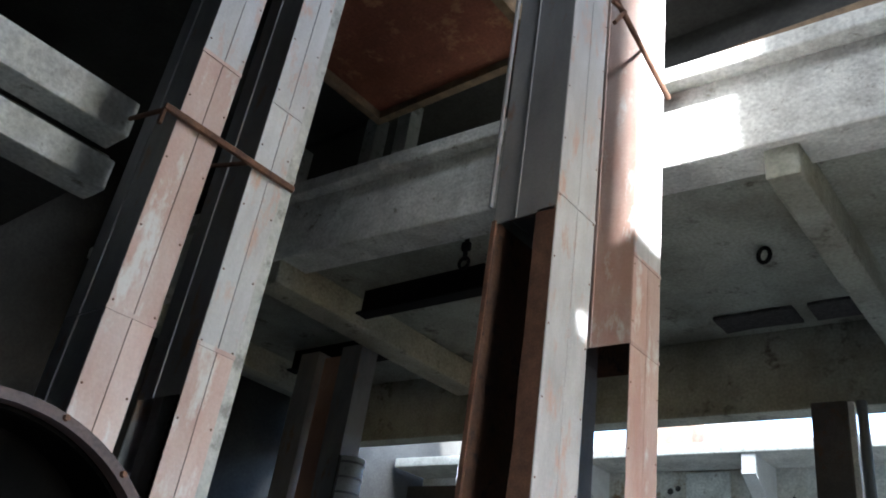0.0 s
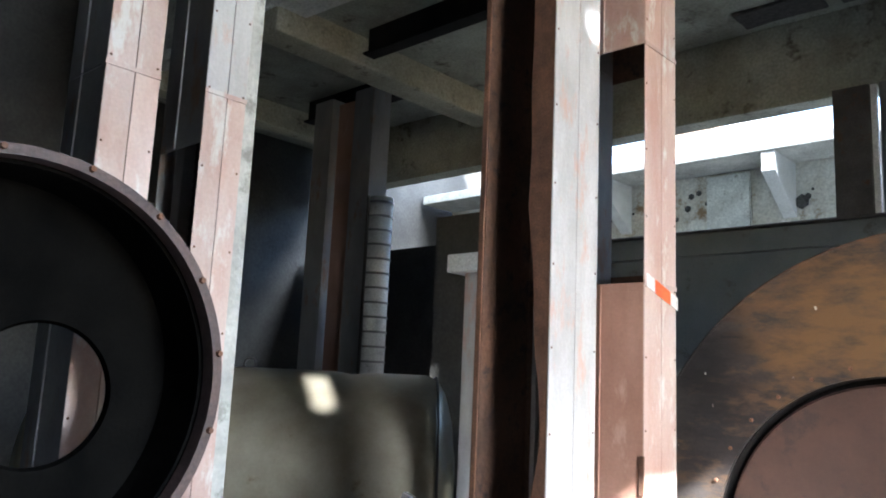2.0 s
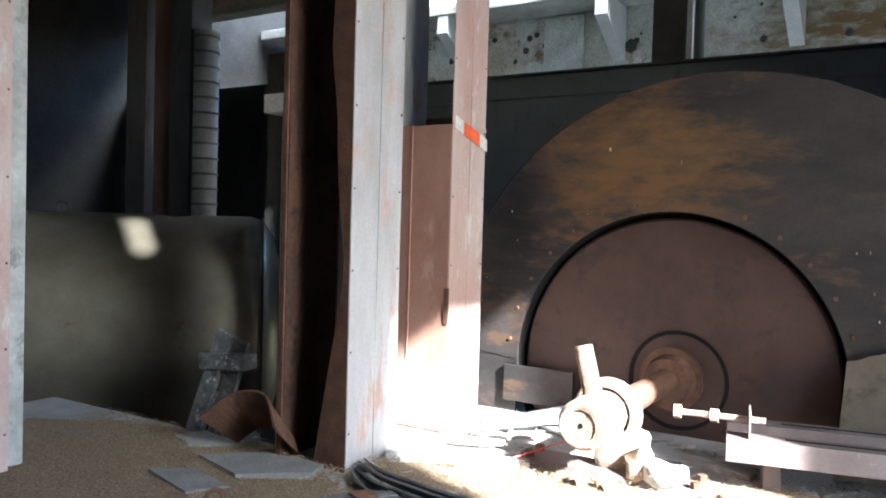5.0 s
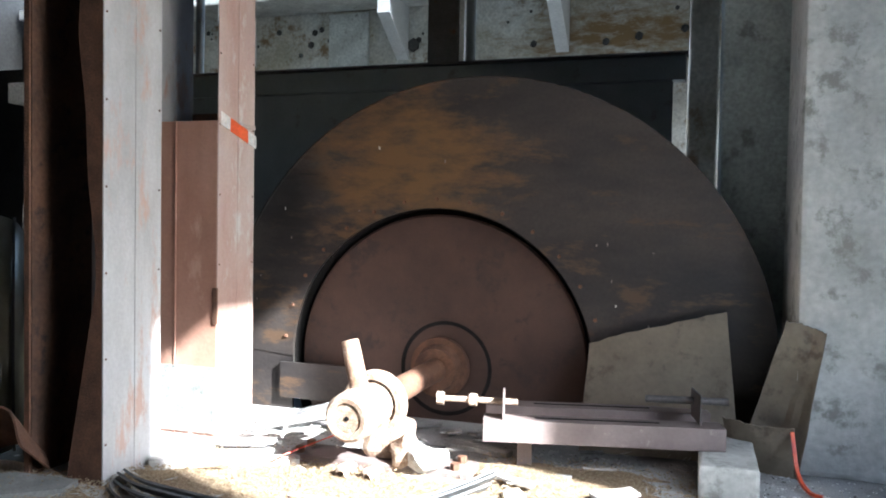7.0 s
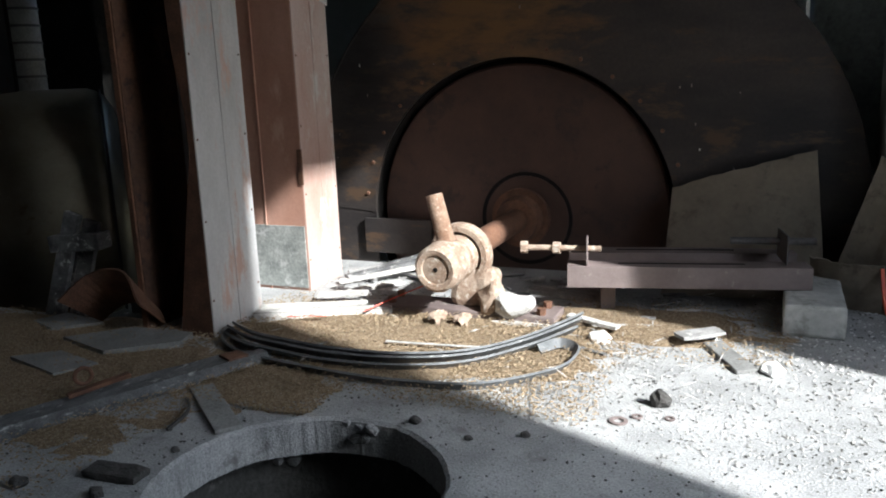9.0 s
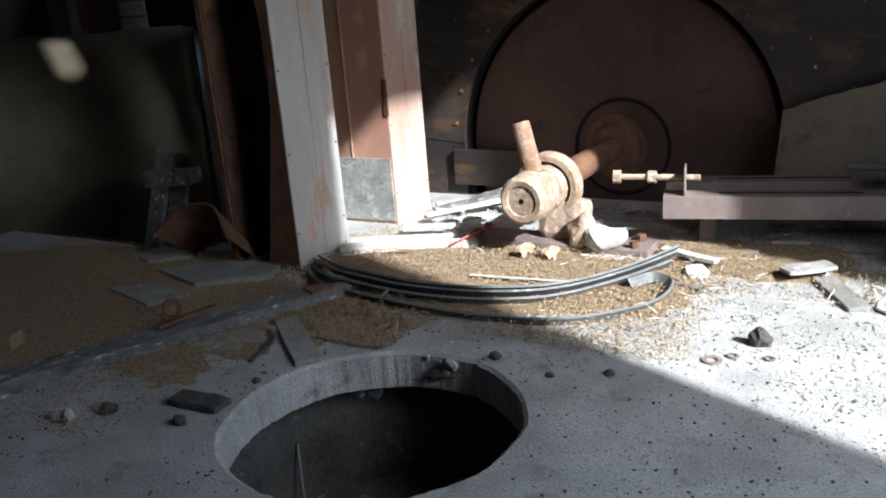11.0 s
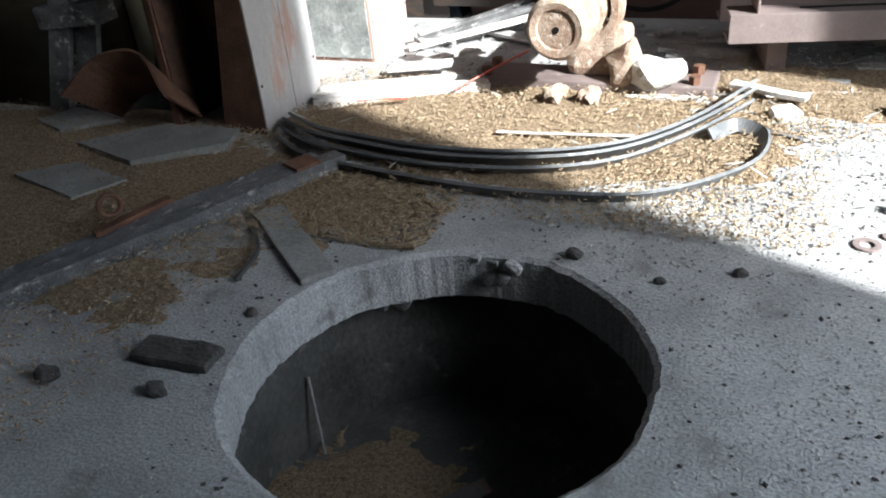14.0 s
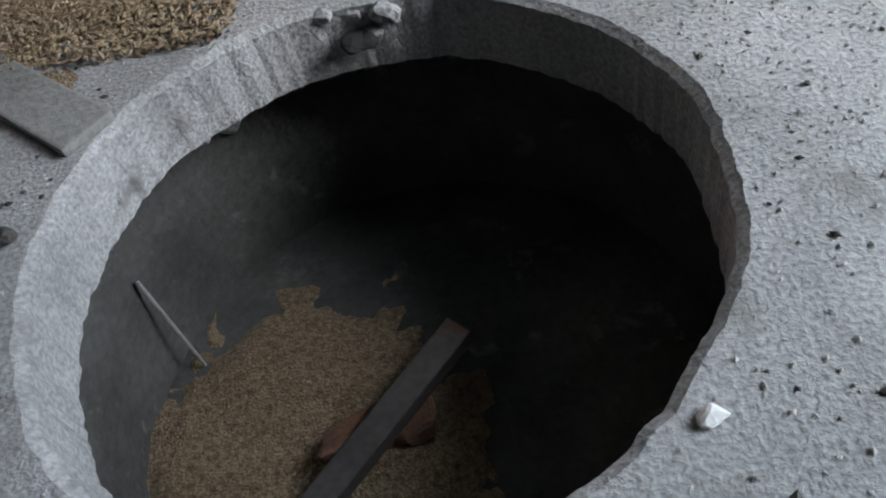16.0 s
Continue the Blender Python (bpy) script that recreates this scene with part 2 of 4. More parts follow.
burn(M_WHEEL, (0.85, 1.78, 1.75), (0.62, 5, 0.5), (0.15, 0.082, 0.034))
burn(M_WHEEL, (0.05, 1.78, 1.45), (0.22, 5, 0.35), (0.016, 0.014, 0.014))
burn(M_BACK, (1.6, 9.0, 4.2), (1.5, 5, 0.45), (0.24, 0.15, 0.07))


# ---- mesh helpers ----
def part(name, bm, material, parent=None, label=""):
    me = bpy.data.meshes.new(name)
    bmesh.ops.recalc_face_normals(bm, faces=bm.faces)
    bm.to_mesh(me)
    bm.free()
    me.materials.append(material)
    o = new(name, me)
    if parent is not None:
        o.parent = parent
    if label:
        tagged(o, label)
    return o


def thing(name, label, category, group="", kind="", at=(0, 0, 0)):
    o = new(name)
    o.location = at
    return tagged(o, label, category, group, kind)


def add_box(bm, x0, x1, y0, y1, z0, z1, bevel=0.0, m=None):
    mt = Matrix.Translation(((x0 + x1) / 2, (y0 + y1) / 2, (z0 + z1) / 2)) @ Matrix.Diagonal((abs(x1 - x0), abs(y1 - y0), abs(z1 - z0), 1))
    vs = bmesh.ops.create_cube(bm, size=1, matrix=(m @ mt) if m else mt)["verts"]
    if bevel:
        bmesh.ops.bevel(bm, geom=list({e for v in vs for e in v.link_edges}), offset=bevel, segments=2, profile=0.6, affect="EDGES")
    return bm


def box(x0, x1, y0, y1, z0, z1, bevel=0.0, m=None):
    return add_box(bmesh.new(), x0, x1, y0, y1, z0, z1, bevel, m)


def wear(bm, amount, freq, cuts=0):
    if cuts:
        bmesh.ops.subdivide_edges(bm, edges=bm.edges, cuts=cuts, use_grid_fill=True)
    for v in bm.verts:
        v.co += noise.noise_vector(v.co * freq) * amount
    return bm


def add_cyl(bm, a, b, r0, r1=None, seg=24, cap=True):
    a, b = Vector(a), Vector(b)
    d = b - a
    m = Matrix.Translation((a + b) / 2) @ d.to_track_quat("Z", "Y").to_matrix().to_4x4()
    bmesh.ops.create_cone(bm, cap_ends=cap, segments=seg, radius1=r0, radius2=r0 if r1 is None else r1, depth=d.length, matrix=m)
    return bm


def cyl(a, b, r0, r1=None, seg=24):
    return add_cyl(bmesh.new(), a, b, r0, r1, seg)


def lathe(profile, a, axis, seg=48, closed=True):
    """A profile of (distance along the axis, radius) turned about the axis through a."""
    bm = bmesh.new()
    q = Vector(axis).to_track_quat("Z", "Y").to_matrix().to_4x4()
    m = Matrix.Translation(a) @ q
    rings = [[bm.verts.new(m @ Vector((r * math.cos(k * math.tau / seg), r * math.sin(k * math.tau / seg), d))) for k in range(seg)] for d, r in profile]
    n = len(rings)
    for i in range(n if closed else n - 1):
        p, q2 = rings[i], rings[(i + 1) % n]
        for k in range(seg):
            bm.faces.new((p[k], p[(k + 1) % seg], q2[(k + 1) % seg], q2[k]))
    return bm


def smooth(o):
    for p in o.data.polygons:
        p.use_smooth = True
    return o


def curve_points(pts, n=8):
    pts = [Vector(p) for p in pts]
    out = []
    for i in range(len(pts) - 1):
        p0, p1, p2, p3 = pts[max(i - 1, 0)], pts[i], pts[i + 1], pts[min(i + 2, len(pts) - 1)]
        for k in range(n):
            t = k / n
            out.append(0.5 * ((2 * p1) + (p2 - p0) * t + (2 * p0 - 5 * p1 + 4 * p2 - p3) * t * t + (3 * p1 - p0 - 3 * p2 + p3) * t ** 3))
    out.append(pts[-1])
    return out


def sweep(pts, w, h, tilt=0.0, n=8):
    """A strip of width w and thickness h along a smooth line."""
    bm = bmesh.new()
    line = curve_points(pts, n)
    rings = []
    for i, p in enumerate(line):
        d = (line[min(i + 1, len(line) - 1)] - line[max(i - 1, 0)]).normalized()
        side = d.cross(Vector((0, 0, 1))).normalized()
        up = side.cross(d)
        s, u = side * math.cos(tilt) + up * math.sin(tilt), up * math.cos(tilt) - side * math.sin(tilt)
        rings.append([bm.verts.new(p + s * a + u * b) for a, b in ((-w / 2, -h / 2), (w / 2, -h / 2), (w / 2, h / 2), (-w / 2, h / 2))])
    for p, q in zip(rings, rings[1:]):
        for k in range(4):
            bm.faces.new((p[k], p[(k + 1) % 4], q[(k + 1) % 4], q[k]))
    bm.faces.new(rings[0])
    bm.faces.new(rings[-1])
    return bm


def structure(name, bm, material, label):
    return tagged(part(name, bm, material), label, name.rstrip("0123456789_").split("_")[0], kind="structure")


# ---- floor with the round hatch, and the pits ----
HC, HR = Vector((1.25, -1.155, 0)), 0.495
SEG = 240


def hatch_radius(k):
    a = k * math.tau / SEG
    r = HR + 0.012 * noise.noise((math.cos(a) * 2.2, math.sin(a) * 2.2, 3)) + 0.007 * noise.noise((math.cos(a) * 11, math.sin(a) * 11, 1)) + 0.003 * noise.noise((math.cos(a) * 31, math.sin(a) * 31, 4))
    return r


def floor_mesh():
    bm = bmesh.new()
    x0, x1, y0, y1 = -0.6, 5.0, -6.0, 0.1
    cuts = (1.0, 1.03, 1.12, 1.5, None)
    rings = []
    for c in cuts:
        ring = []
        for k in range(SEG):
            a = k * math.tau / SEG
            d = Vector((math.cos(a), math.sin(a), 0))
            if c is None:
                t = min((x1 - HC.x) / d.x if d.x > 1e-6 else 99, (x0 - HC.x) / d.x if d.x < -1e-6 else 99,
                        (y1 - HC.y) / d.y if d.y > 1e-6 else 99, (y0 - HC.y) / d.y if d.y < -1e-6 else 99)
                p = HC + d * t
            else:
                p = HC + d * hatch_radius(k) * c
                p.z = -0.012 if c == 1.0 else 0.0
            ring.append(bm.verts.new(p))
        rings.append(ring)
    for p, q in zip(rings, rings[1:]):
        for k in range(SEG):
            bm.faces.new((p[k], p[(k + 1) % SEG], q[(k + 1) % SEG], q[k]))
    # corners left by the fan, and the plain rest of the floor
    outer = rings[-1]
    for cx, cy in ((x0, y0), (x1, y0), (x1, y1), (x0, y1)):
        c = Vector((cx, cy, 0))
        ang = (math.atan2(cy - HC.y, cx - HC.x)) % math.tau
        k0 = int(ang / math.tau * SEG) % SEG
        bm.faces.new((outer[k0], bm.verts.new(c), outer[(k0 + 1) % SEG]))
    for a in ((-9, -2.7, -6, -1.6), (-2.7, -0.6, -6, 0.1), (-0.6, 5.0, 0.1, 10.2)):
        bm.faces.new([bm.verts.new((x, y, 0)) for x, y in ((a[0], a[2]), (a[1], a[2]), (a[1], a[3]), (a[0], a[3]))])
    # the slab's edge in the hatch
    low = [bm.verts.new(HC + Vector((math.cos(k * math.tau / SEG), math.sin(k * math.tau / SEG), 0)) * (hatch_radius(k) + 0.004 * noise.noise((k * 0.7, 5, 2))) + Vector((0, 0, -0.15))) for k in range(SEG)]
    und = [bm.verts.new(HC + Vector((math.cos(k * math.tau / SEG), math.sin(k * math.tau / SEG), 0)) * 0.62 + Vector((0, 0, -0.16))) for k in range(SEG)]
    for p, q in ((low, rings[0]), (und, low)):
        for k in range(SEG):
            bm.faces.new((p[k], p[(k + 1) % SEG], q[(k + 1) % SEG], q[k]))
    # edge of the machine pit
    for a, b in (((-9, -1.6), (-2.7, -1.6)), ((-2.7, -1.6), (-2.7, 0.1)), ((-2.7, 0.1), (-0.6, 0.1)), ((-0.6, 0.1), (-0.6, 6.0))):
        bm.faces.new([bm.verts.new((*p, z)) for p, z in ((a, 0), (b, 0), (b, -0.25), (a, -0.25))])
    return bm


structure("floor", floor_mesh(), M_FLOOR, "dusty grey concrete floor with a round hatch opening")
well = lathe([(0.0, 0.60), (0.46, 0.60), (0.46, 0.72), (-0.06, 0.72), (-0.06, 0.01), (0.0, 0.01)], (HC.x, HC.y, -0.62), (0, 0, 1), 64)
structure("hatch_pit", well, M_SHAFT, "round concrete shaft below the hatch, darkened for its shade")


def mound(cx, cy, z, rx, ry, h, seedz, n=60, edge=0.35):
    bm = bmesh.new()
    grid = {}
    for i in range(n + 1):
        for j in range(n + 1):
            u, v = i / n * 2 - 1, j / n * 2 - 1
            r = math.hypot(u, v) + edge * noise.noise((u * 2.3, v * 2.3, seedz)) + 0.12 * noise.noise((u * 9, v * 9, seedz + 6))
            k = max(0.0, 1 - r) ** 0.6
            hh = h * k * (0.8 + 0.5 * noise.noise((u * 4, v * 4, seedz + 3))) + 0.006 * noise.noise((u * 22, v * 22, seedz))
            if r < 1.0:
                grid[i, j] = bm.verts.new((cx + u * rx, cy + v * ry, z + max(hh, 0.0) + 0.002 - 0.03 * (1 - min(1, k / 0.45))))
    for i in range(n):
        for j in range(n):
            q = [(i, j), (i + 1, j), (i + 1, j + 1), (i, j + 1)]
            if all(c in grid for c in q):
                bm.faces.new([grid[c] for c in q])
    for v in [v for v in bm.verts if not v.link_faces]:
        bm.verts.remove(v)
    return bm


def pile(name, label, args):
    o = part(name, mound(*args), M_GRAIN)
    smooth(o)
    return tagged(o, label, "grain", kind="stuff")


pile("grain_heap", "golden grain husks spilled round the belts and bearing", (1.0, 0.3, 0, 1.15, 0.62, 0.035, 1.0))
pile("grain_heap", "brown grain husks spread over the shaded floor", (-0.95, -0.75, 0, 1.7, 0.95, 0.03, 4.0))
pile("grain_heap", "small drift of grain husks beside the grey board", (0.62, -0.47, 0, 0.42, 0.24, 0.018, 7.0))
pile("grain_heap", "grain husks at the foot of the steel channel", (2.1, 0.85, 0, 0.75, 0.35, 0.03, 9.0))
pile("grain_heap", "grain husks lying at the bottom of the hatch shaft", (0.98, -1.26, -0.62, 0.40, 0.46, 0.06, 12.0))

# The pit is coloured near black to stand for its shade.
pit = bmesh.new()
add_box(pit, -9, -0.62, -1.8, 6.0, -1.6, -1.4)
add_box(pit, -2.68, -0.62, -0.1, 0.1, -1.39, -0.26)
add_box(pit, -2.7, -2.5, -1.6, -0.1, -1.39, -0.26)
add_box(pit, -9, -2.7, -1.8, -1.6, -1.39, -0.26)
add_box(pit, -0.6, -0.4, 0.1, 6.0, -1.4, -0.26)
structure("machine_pit", pit, M_PITSHADE, "concrete machine pit beside the floor, near black for its shade")

# ---- walls, slabs and beams ----
W_Y0, W_Y1 = -1.98, -0.42
# Openings sized to throw sun on floor, casings and beam; small ones on the tank.
HOLES = ((W_Y0, W_Y1, 0.7, 4.8), (-1.45, W_Y1, 8.1, 11.5), (-2.84, -2.62, 6.93, 7.66), (-2.06, -1.84, 7.08, 7.38))


def pierced_wall(x0, x1, y0, y1, z0, z1, holes):
    """A wall of blocks that leaves the openings free."""
    bm = bmesh.new()
    ys = sorted({y0, y1} | {v for h in holes for v in h[:2]})
    zs = sorted({z0, z1} | {v for h in holes for v in h[2:]})
    for ya, yb in zip(ys, ys[1:]):
        run = z0
        for za, zb in zip(zs, zs[1:]):
            if any(h[0] <= ya and yb <= h[1] and h[2] <= za and zb <= h[3] for h in holes):
                if za > run:
                    add_box(bm, x0, x1, ya, yb, run, za)
                run = zb
        add_box(bm, x0, x1, ya, yb, run, z1)
    return bm


# East and south walls are out of view and dark to limit bounce.
wall = pierced_wall(5.0, 5.3, -6, 10.2, 0, 12, HOLES)
structure("wall_east", wall, M_DARKHALL, "unseen near-black wall, tall windows and two small gaps placed to aim sunlight")
structure("wall_south", box(-9, 5.0, -6.3, -6.0, 0, 12), M_DARKHALL, "unseen plain wall behind the walkway, near black to cut bounced light")
structure("wall_west", box(-9.3, -9, -6.0, 10.2, -1.6, 12), M_DARKHALL, "concrete wall of the hall, coloured near black")
# Roof and upper wall close the hall against the sky.
structure("roof_slab", box(-9, 5.0, -6.0, 5.6, 12.0, 12.3), M_DARKHALL, "near-black roof slab that shuts out the sky")
structure("upper_wall", box(-9, 5.0, 5.45, 5.6, 5.3, 12.0), M_DARKHALL, "near-black upper wall that shuts out the sky")

TURN = math.atan(0.062)
beam_m = pose(0, 1.62, 0, 0, 0, math.degrees(TURN))
bm = box(-8.9, 4.9, 0, 0.4, 5.2, 5.95, 0.02, beam_m)
add_box(bm, -8.9, 4.9, -0.14, 0.4, 5.95, 6.12, 0.02, beam_m)
structure("beam_front", wear(bm, 0.012, 3.0, 6), M_BEAM, "whitewashed concrete beam with peeling paint")
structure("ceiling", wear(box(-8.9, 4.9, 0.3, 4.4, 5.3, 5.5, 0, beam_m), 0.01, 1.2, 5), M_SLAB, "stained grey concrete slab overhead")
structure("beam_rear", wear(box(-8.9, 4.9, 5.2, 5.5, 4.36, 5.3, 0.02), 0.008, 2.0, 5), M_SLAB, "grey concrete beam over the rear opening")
for x, w, matl in ((0.76, 0.26, M_SLAB), (-4.82, 0.42, M_RIB), (2.9, 0.26, M_SLAB), (-7.6, 0.3, M_RIB)):
    structure("ceiling_rib", wear(box(x - w / 2, x + w / 2, 1.74 if x > -2 else 1.35, 5.19, 4.93, 5.3, 0.03), 0.01, 2.0, 3), matl, "concrete rib under the slab")
for x0, x1, y in ((-4.4, -2.2, 2.5), (-7.0, -4.9, 3.65)):
    st = thing("steel_joist", "black steel channel fixed under the concrete slab", "joist")
    part("web", box(x0, x1, y - 0.01, y + 0.01, 4.98, 5.29), M_BLACK, st)
    part("flange", box(x0, x1, y - 0.09, y + 0.09, 4.95, 4.978, 0.004), M_BLACK, st)
# Two flat black boxes just below the slab.
for (x0, x1, y0, y1), lab in (((-0.95, -0.1, 4.6, 5.0), ""), ((0.05, 0.95, 4.6, 5.0), "")):
    bm = box(x0, x1, y0, y1, 5.255, 5.297, 0.015)
    tagged(part("slab_black_patch", wear(bm, 0.02, 5, 2), M_DARKCHIP), "flat black patch box under the slab", "patch")
ring = part("ceiling_ring", lathe([(0.02 * math.cos(k * math.tau / 8), 0.07 + 0.02 * math.sin(k * math.tau / 8)) for k in range(8)], (0.08, 3.3, 5.2), (0.5, 1, 0.2), 24), M_BLACK)
tagged(smooth(ring), "black iron lifting ring hanging from the slab", "ring")
hk = thing("ceiling_hook", "black iron hook hanging below the concrete slab", "hook")
part("shank", cyl((-2.4, 1.95, 5.3), (-2.4, 1.95, 5.02), 0.025, None, 10), M_BLACK, hk)
part("shackle", box(-2.45, -2.35, 1.92, 1.98, 5.12, 5.22, 0.02), M_BLACK, hk)
part("eye", lathe([(0.018 * math.cos(k * math.tau / 8), 0.06 + 0.018 * math.sin(k * math.tau / 8)) for k in range(8)], (-2.4, 1.95, 4.98), (0, 1, 0), 20), M_BLACK, hk)

# left gallery beams
for z0, z1 in ((4.22, 4.5), (3.8, 4.02)):
    structure("gallery_beam", wear(box(-2.75, -2.45, -5.9, -1.55, z0, z1, 0.02), 0.012, 3, 3), M_BEAM, "whitewashed concrete gallery beam")
structure("gallery_slab", box(-8.9, -2.76, -5.9, -1.5, 4.05, 4.2), M_DARKHALL, "dark gallery floor slab")

# right concrete pillar and the recessed pier behind it
bm = box(3.24, 4.99, 1.42, 2.2, 0, 5.25, 0.03)
structure("pillar_near", wear(bm, 0.012, 2.5, 6), M_CONC, "worn concrete pillar with damp stains")
structure("pier_recess", wear(box(2.86, 4.9, 2.45, 3.3, 0, 5.25, 0.02), 0.01, 2, 4), M_GREEN, "greenish concrete pier, darker than the pillar")
structure("pier_edge", wear(box(2.60, 2.88, 5.21, 5.6, 0, 4.3, 0.03), 0.03, 4, 6), M_BACK, "chipped whitewashed pier edge")
structure("pillar_left", wear(box(-2.1, -1.36, -0.985, -0.90, 0, 5.9, 0.01), 0.006, 3, 3), M_CONC, "grey concrete pillar behind the twin casings")

# rear court
structure("rear_wall", wear(box(-8.9, 4.9, 9.01, 9.3, 0, 4.99), 0.015, 1.2, 7), M_BACK, "whitewashed rear wall with burnt patches")
structure("rear_ledge", wear(box(-8.9, 4.9, 8.1, 9.0, 4.8, 4.98, 0.02), 0.012, 2, 4), M_BEAM, "white concrete ledge along the rear wall")
for x in (-7.2, -4.7, -1.9, 0.7, 3.1):
    bm = bmesh.new()
    vs = [bm.verts.new((x + s * 0.1, y, z)) for s in (-1, 1) for y, z in ((8.98, 4.79), (8.12, 4.79), (8.12, 4.5), (8.98, 3.95))]
    bm.faces.new(vs[:4])
    bm.faces.new(vs[4:])
    for k in range(4):
        bm.faces.new((vs[k], vs[(k + 1) % 4], vs[4 + (k + 1) % 4], vs[4 + k]))
    structure("ledge_bracket", bm, M_WHITE, "white concrete bracket carrying the ledge")
structure("rear_pilaster", wear(box(-3.2, -2.5, 8.93, 8.998, 0, 4.75), 0.008, 3, 4), M_BEAM, "pale whitewashed strip of the rear wall")
structure("rear_block", box(-4.4, -3.2, 9.1, 9.7, 4.99, 5.9, 0.02), M_BRICK, "brown brick block on the rear wall")
structure("rear_block", box(-2.9, -2.3, 9.1, 9.7, 4.99, 5.7, 0.02), M_WHITE, "white block on the rear wall")
random.seed(5)
holes = bmesh.new()
for i in range(60):
    x, z, s = random.uniform(-6, 3), random.uniform(3.1, 4.6), random.uniform(0.02, 0.07)
    if i == 0:
        x, z, s = -1.72, 4.18, 0.12
    bmesh.ops.create_icosphere(holes, subdivisions=1, radius=s, matrix=Matrix.Translation((x, 8.97, z)) @ Matrix.Diagonal((1, 0.35, 1, 1)))
tagged(part("wall_scar", holes, M_DARKCHIP), "dark chipped scars on the rear wall", "scar", kind="stuff")

structure("rear_partition", box(-8.9, -3.42, 5.2, 5.4, 0, 3.25), M_DARKHALL, "dark partition wall behind the rear casings")

# lintel girder, guard plate and posts behind the wheel
gd = thing("girder", "grey steel girder spanning behind the big wheel", "girder")
part("web", box(-3.4, 2.58, 5.0, 5.19, 2.76, 3.0, 0.008), M_PLATE, gd)
part("top_flange", box(-3.4, 2.6, 4.94, 5.19, 3.004, 3.03, 0.004), M_STEEL, gd)
structure("guard_plate", box(-3.4, 2.46, 5.05, 5.1, 0, 2.755), M_PLATE, "blue-grey steel plate screen behind the wheel")
for x0, x1, x2 in ((-0.1, 0.24, 0.42), (-3.55, -3.2, -2.95)):
    po = thing("steel_post", "grey steel post standing on the girder", "post", "posts on the girder")
    part("column", box(x0, x1, 5.0, 5.15, 3.034, 4.355, 0.008), M_STEEL, po)
    part("light_flange", box(x1 + 0.003, x1 + 0.06, 5.04, 5.1, 3.034, 4.355, 0.004), M_WHITE, po)
    part("pipe", cyl((x2 - 0.05, 5.06, 3.034), (x2 - 0.05, 5.06, 4.355), 0.05, None, 14), M_PLATE, po)

# ---- big wheel guard with round disc ----
wheel = thing("flywheel_guard", "large scorched steel wheel guard with a brown round cover", "wheel guard", at=(0, 0, 0))
WC = Vector((1.1, 1.78, 0.37))


def arch(cx, cz, r, ix, iz, ir, y0, y1, seg=72):
    bm = bmesh.new()
    rows = []
    for k in range(seg + 1):
        a = math.pi * k / seg
        o = Vector((cx + r * math.cos(a), 0, cz + r * math.sin(a)))
        i = Vector((ix + ir * math.cos(a), 0, iz + ir * math.sin(a)))
        rows.append([bm.verts.new((p.x, y, p.z)) for p, y in ((o, y0), (o, y1), (i, y1), (i, y0))])
    for p, q in zip(rows, rows[1:]):
        for k in range(4):
            bm.faces.new((p[k], p[(k + 1) % 4], q[(k + 1) % 4], q[k]))
    bm.faces.new(rows[0])
    bm.faces.new(rows[-1])
    return bm


part("guard_face", arch(1.37, 0.42, 1.82, WC.x, WC.z, 1.04, 1.78, 1.81), M_WHEEL, wheel, "scorched steel face with rust-orange burns")
part("guard_rim", arch(1.37, 0.42, 1.835, 1.37, 0.42, 1.82, 1.776, 2.3), M_WHEEL, wheel)
part("skirt", box(-0.45, 0.06, 1.785, 1.808, 0.0, 0.418), M_WHEEL, wheel)
part("skirt", box(2.14, 3.19, 1.785, 1.808, 0.0, 0.418), M_WHEEL, wheel)
part("bracket_plate", box(-0.02, 0.5, 1.745, 1.775, 0.08, 0.33, 0.006), M_WHEEL, wheel)
part("inner_gap", lathe([(0, 1.04), (0.16, 1.04), (0.16, 0.3), (0.155, 0.3), (0.155, 1.035), (0, 1.035)], (WC.x, 1.81, WC.z), (0, 1, 0), 72), M_BLACK, wheel)
part("round_cover", lathe([(0, 0.02), (0, 0.985), (0.012, 1.0), (0.03, 1.0), (0.03, 0.02)], (WC.x, 1.86, WC.z), (0, 1, 0), 72), M_DISC, wheel, "brown painted round cover")
part("hub_ring", lathe([(0, 0.29), (0, 0.315), (0.012, 0.298), (0.012, 0.29)], (WC.x + 0.06, 1.846, WC.z - 0.02), (0, 1, 0), 48), M_BLACK, wheel)
part("hub_plate", lathe([(0, 0.02), (0, 0.288), (0.012, 0.288), (0.012, 0.02)], (WC.x + 0.06, 1.85, WC.z - 0.02), (0, 1, 0), 48), M_DISC, wheel)
for k in range(15):
    a = math.pi * (0.04 + 0.92 * k / 14)
    part("bolt", cyl((WC.x + 1.1 * math.cos(a), 1.782, WC.z + 1.1 * math.sin(a)), (WC.x + 1.1 * math.cos(a), 1.768, WC.z + 1.1 * math.sin(a)), 0.014, 0.011, 8), M_DARKRUST, wheel)

random.seed(31)
for k in range(14):
    a, q = random.uniform(0.15, 2.9), random.uniform(1.12, 1.6)
    p = Vector((WC.x + 0.12 + q * math.cos(a), 1.778, WC.z + q * math.sin(a)))
    part("paint_chip", wear(box(p.x, p.x + random.uniform(0.005, 0.011), 1.7765, 1.7795, p.z, p.z + random.uniform(0.006, 0.022)), 0.004, 40), M_CHAN if k % 4 else M_PALEWOOD, wheel)

# ---- shaft with pillow-block bearing ----
bear = thing("pillow_block_bearing", "rusty dust-covered shaft end in a pillow block bearing", "bearing")
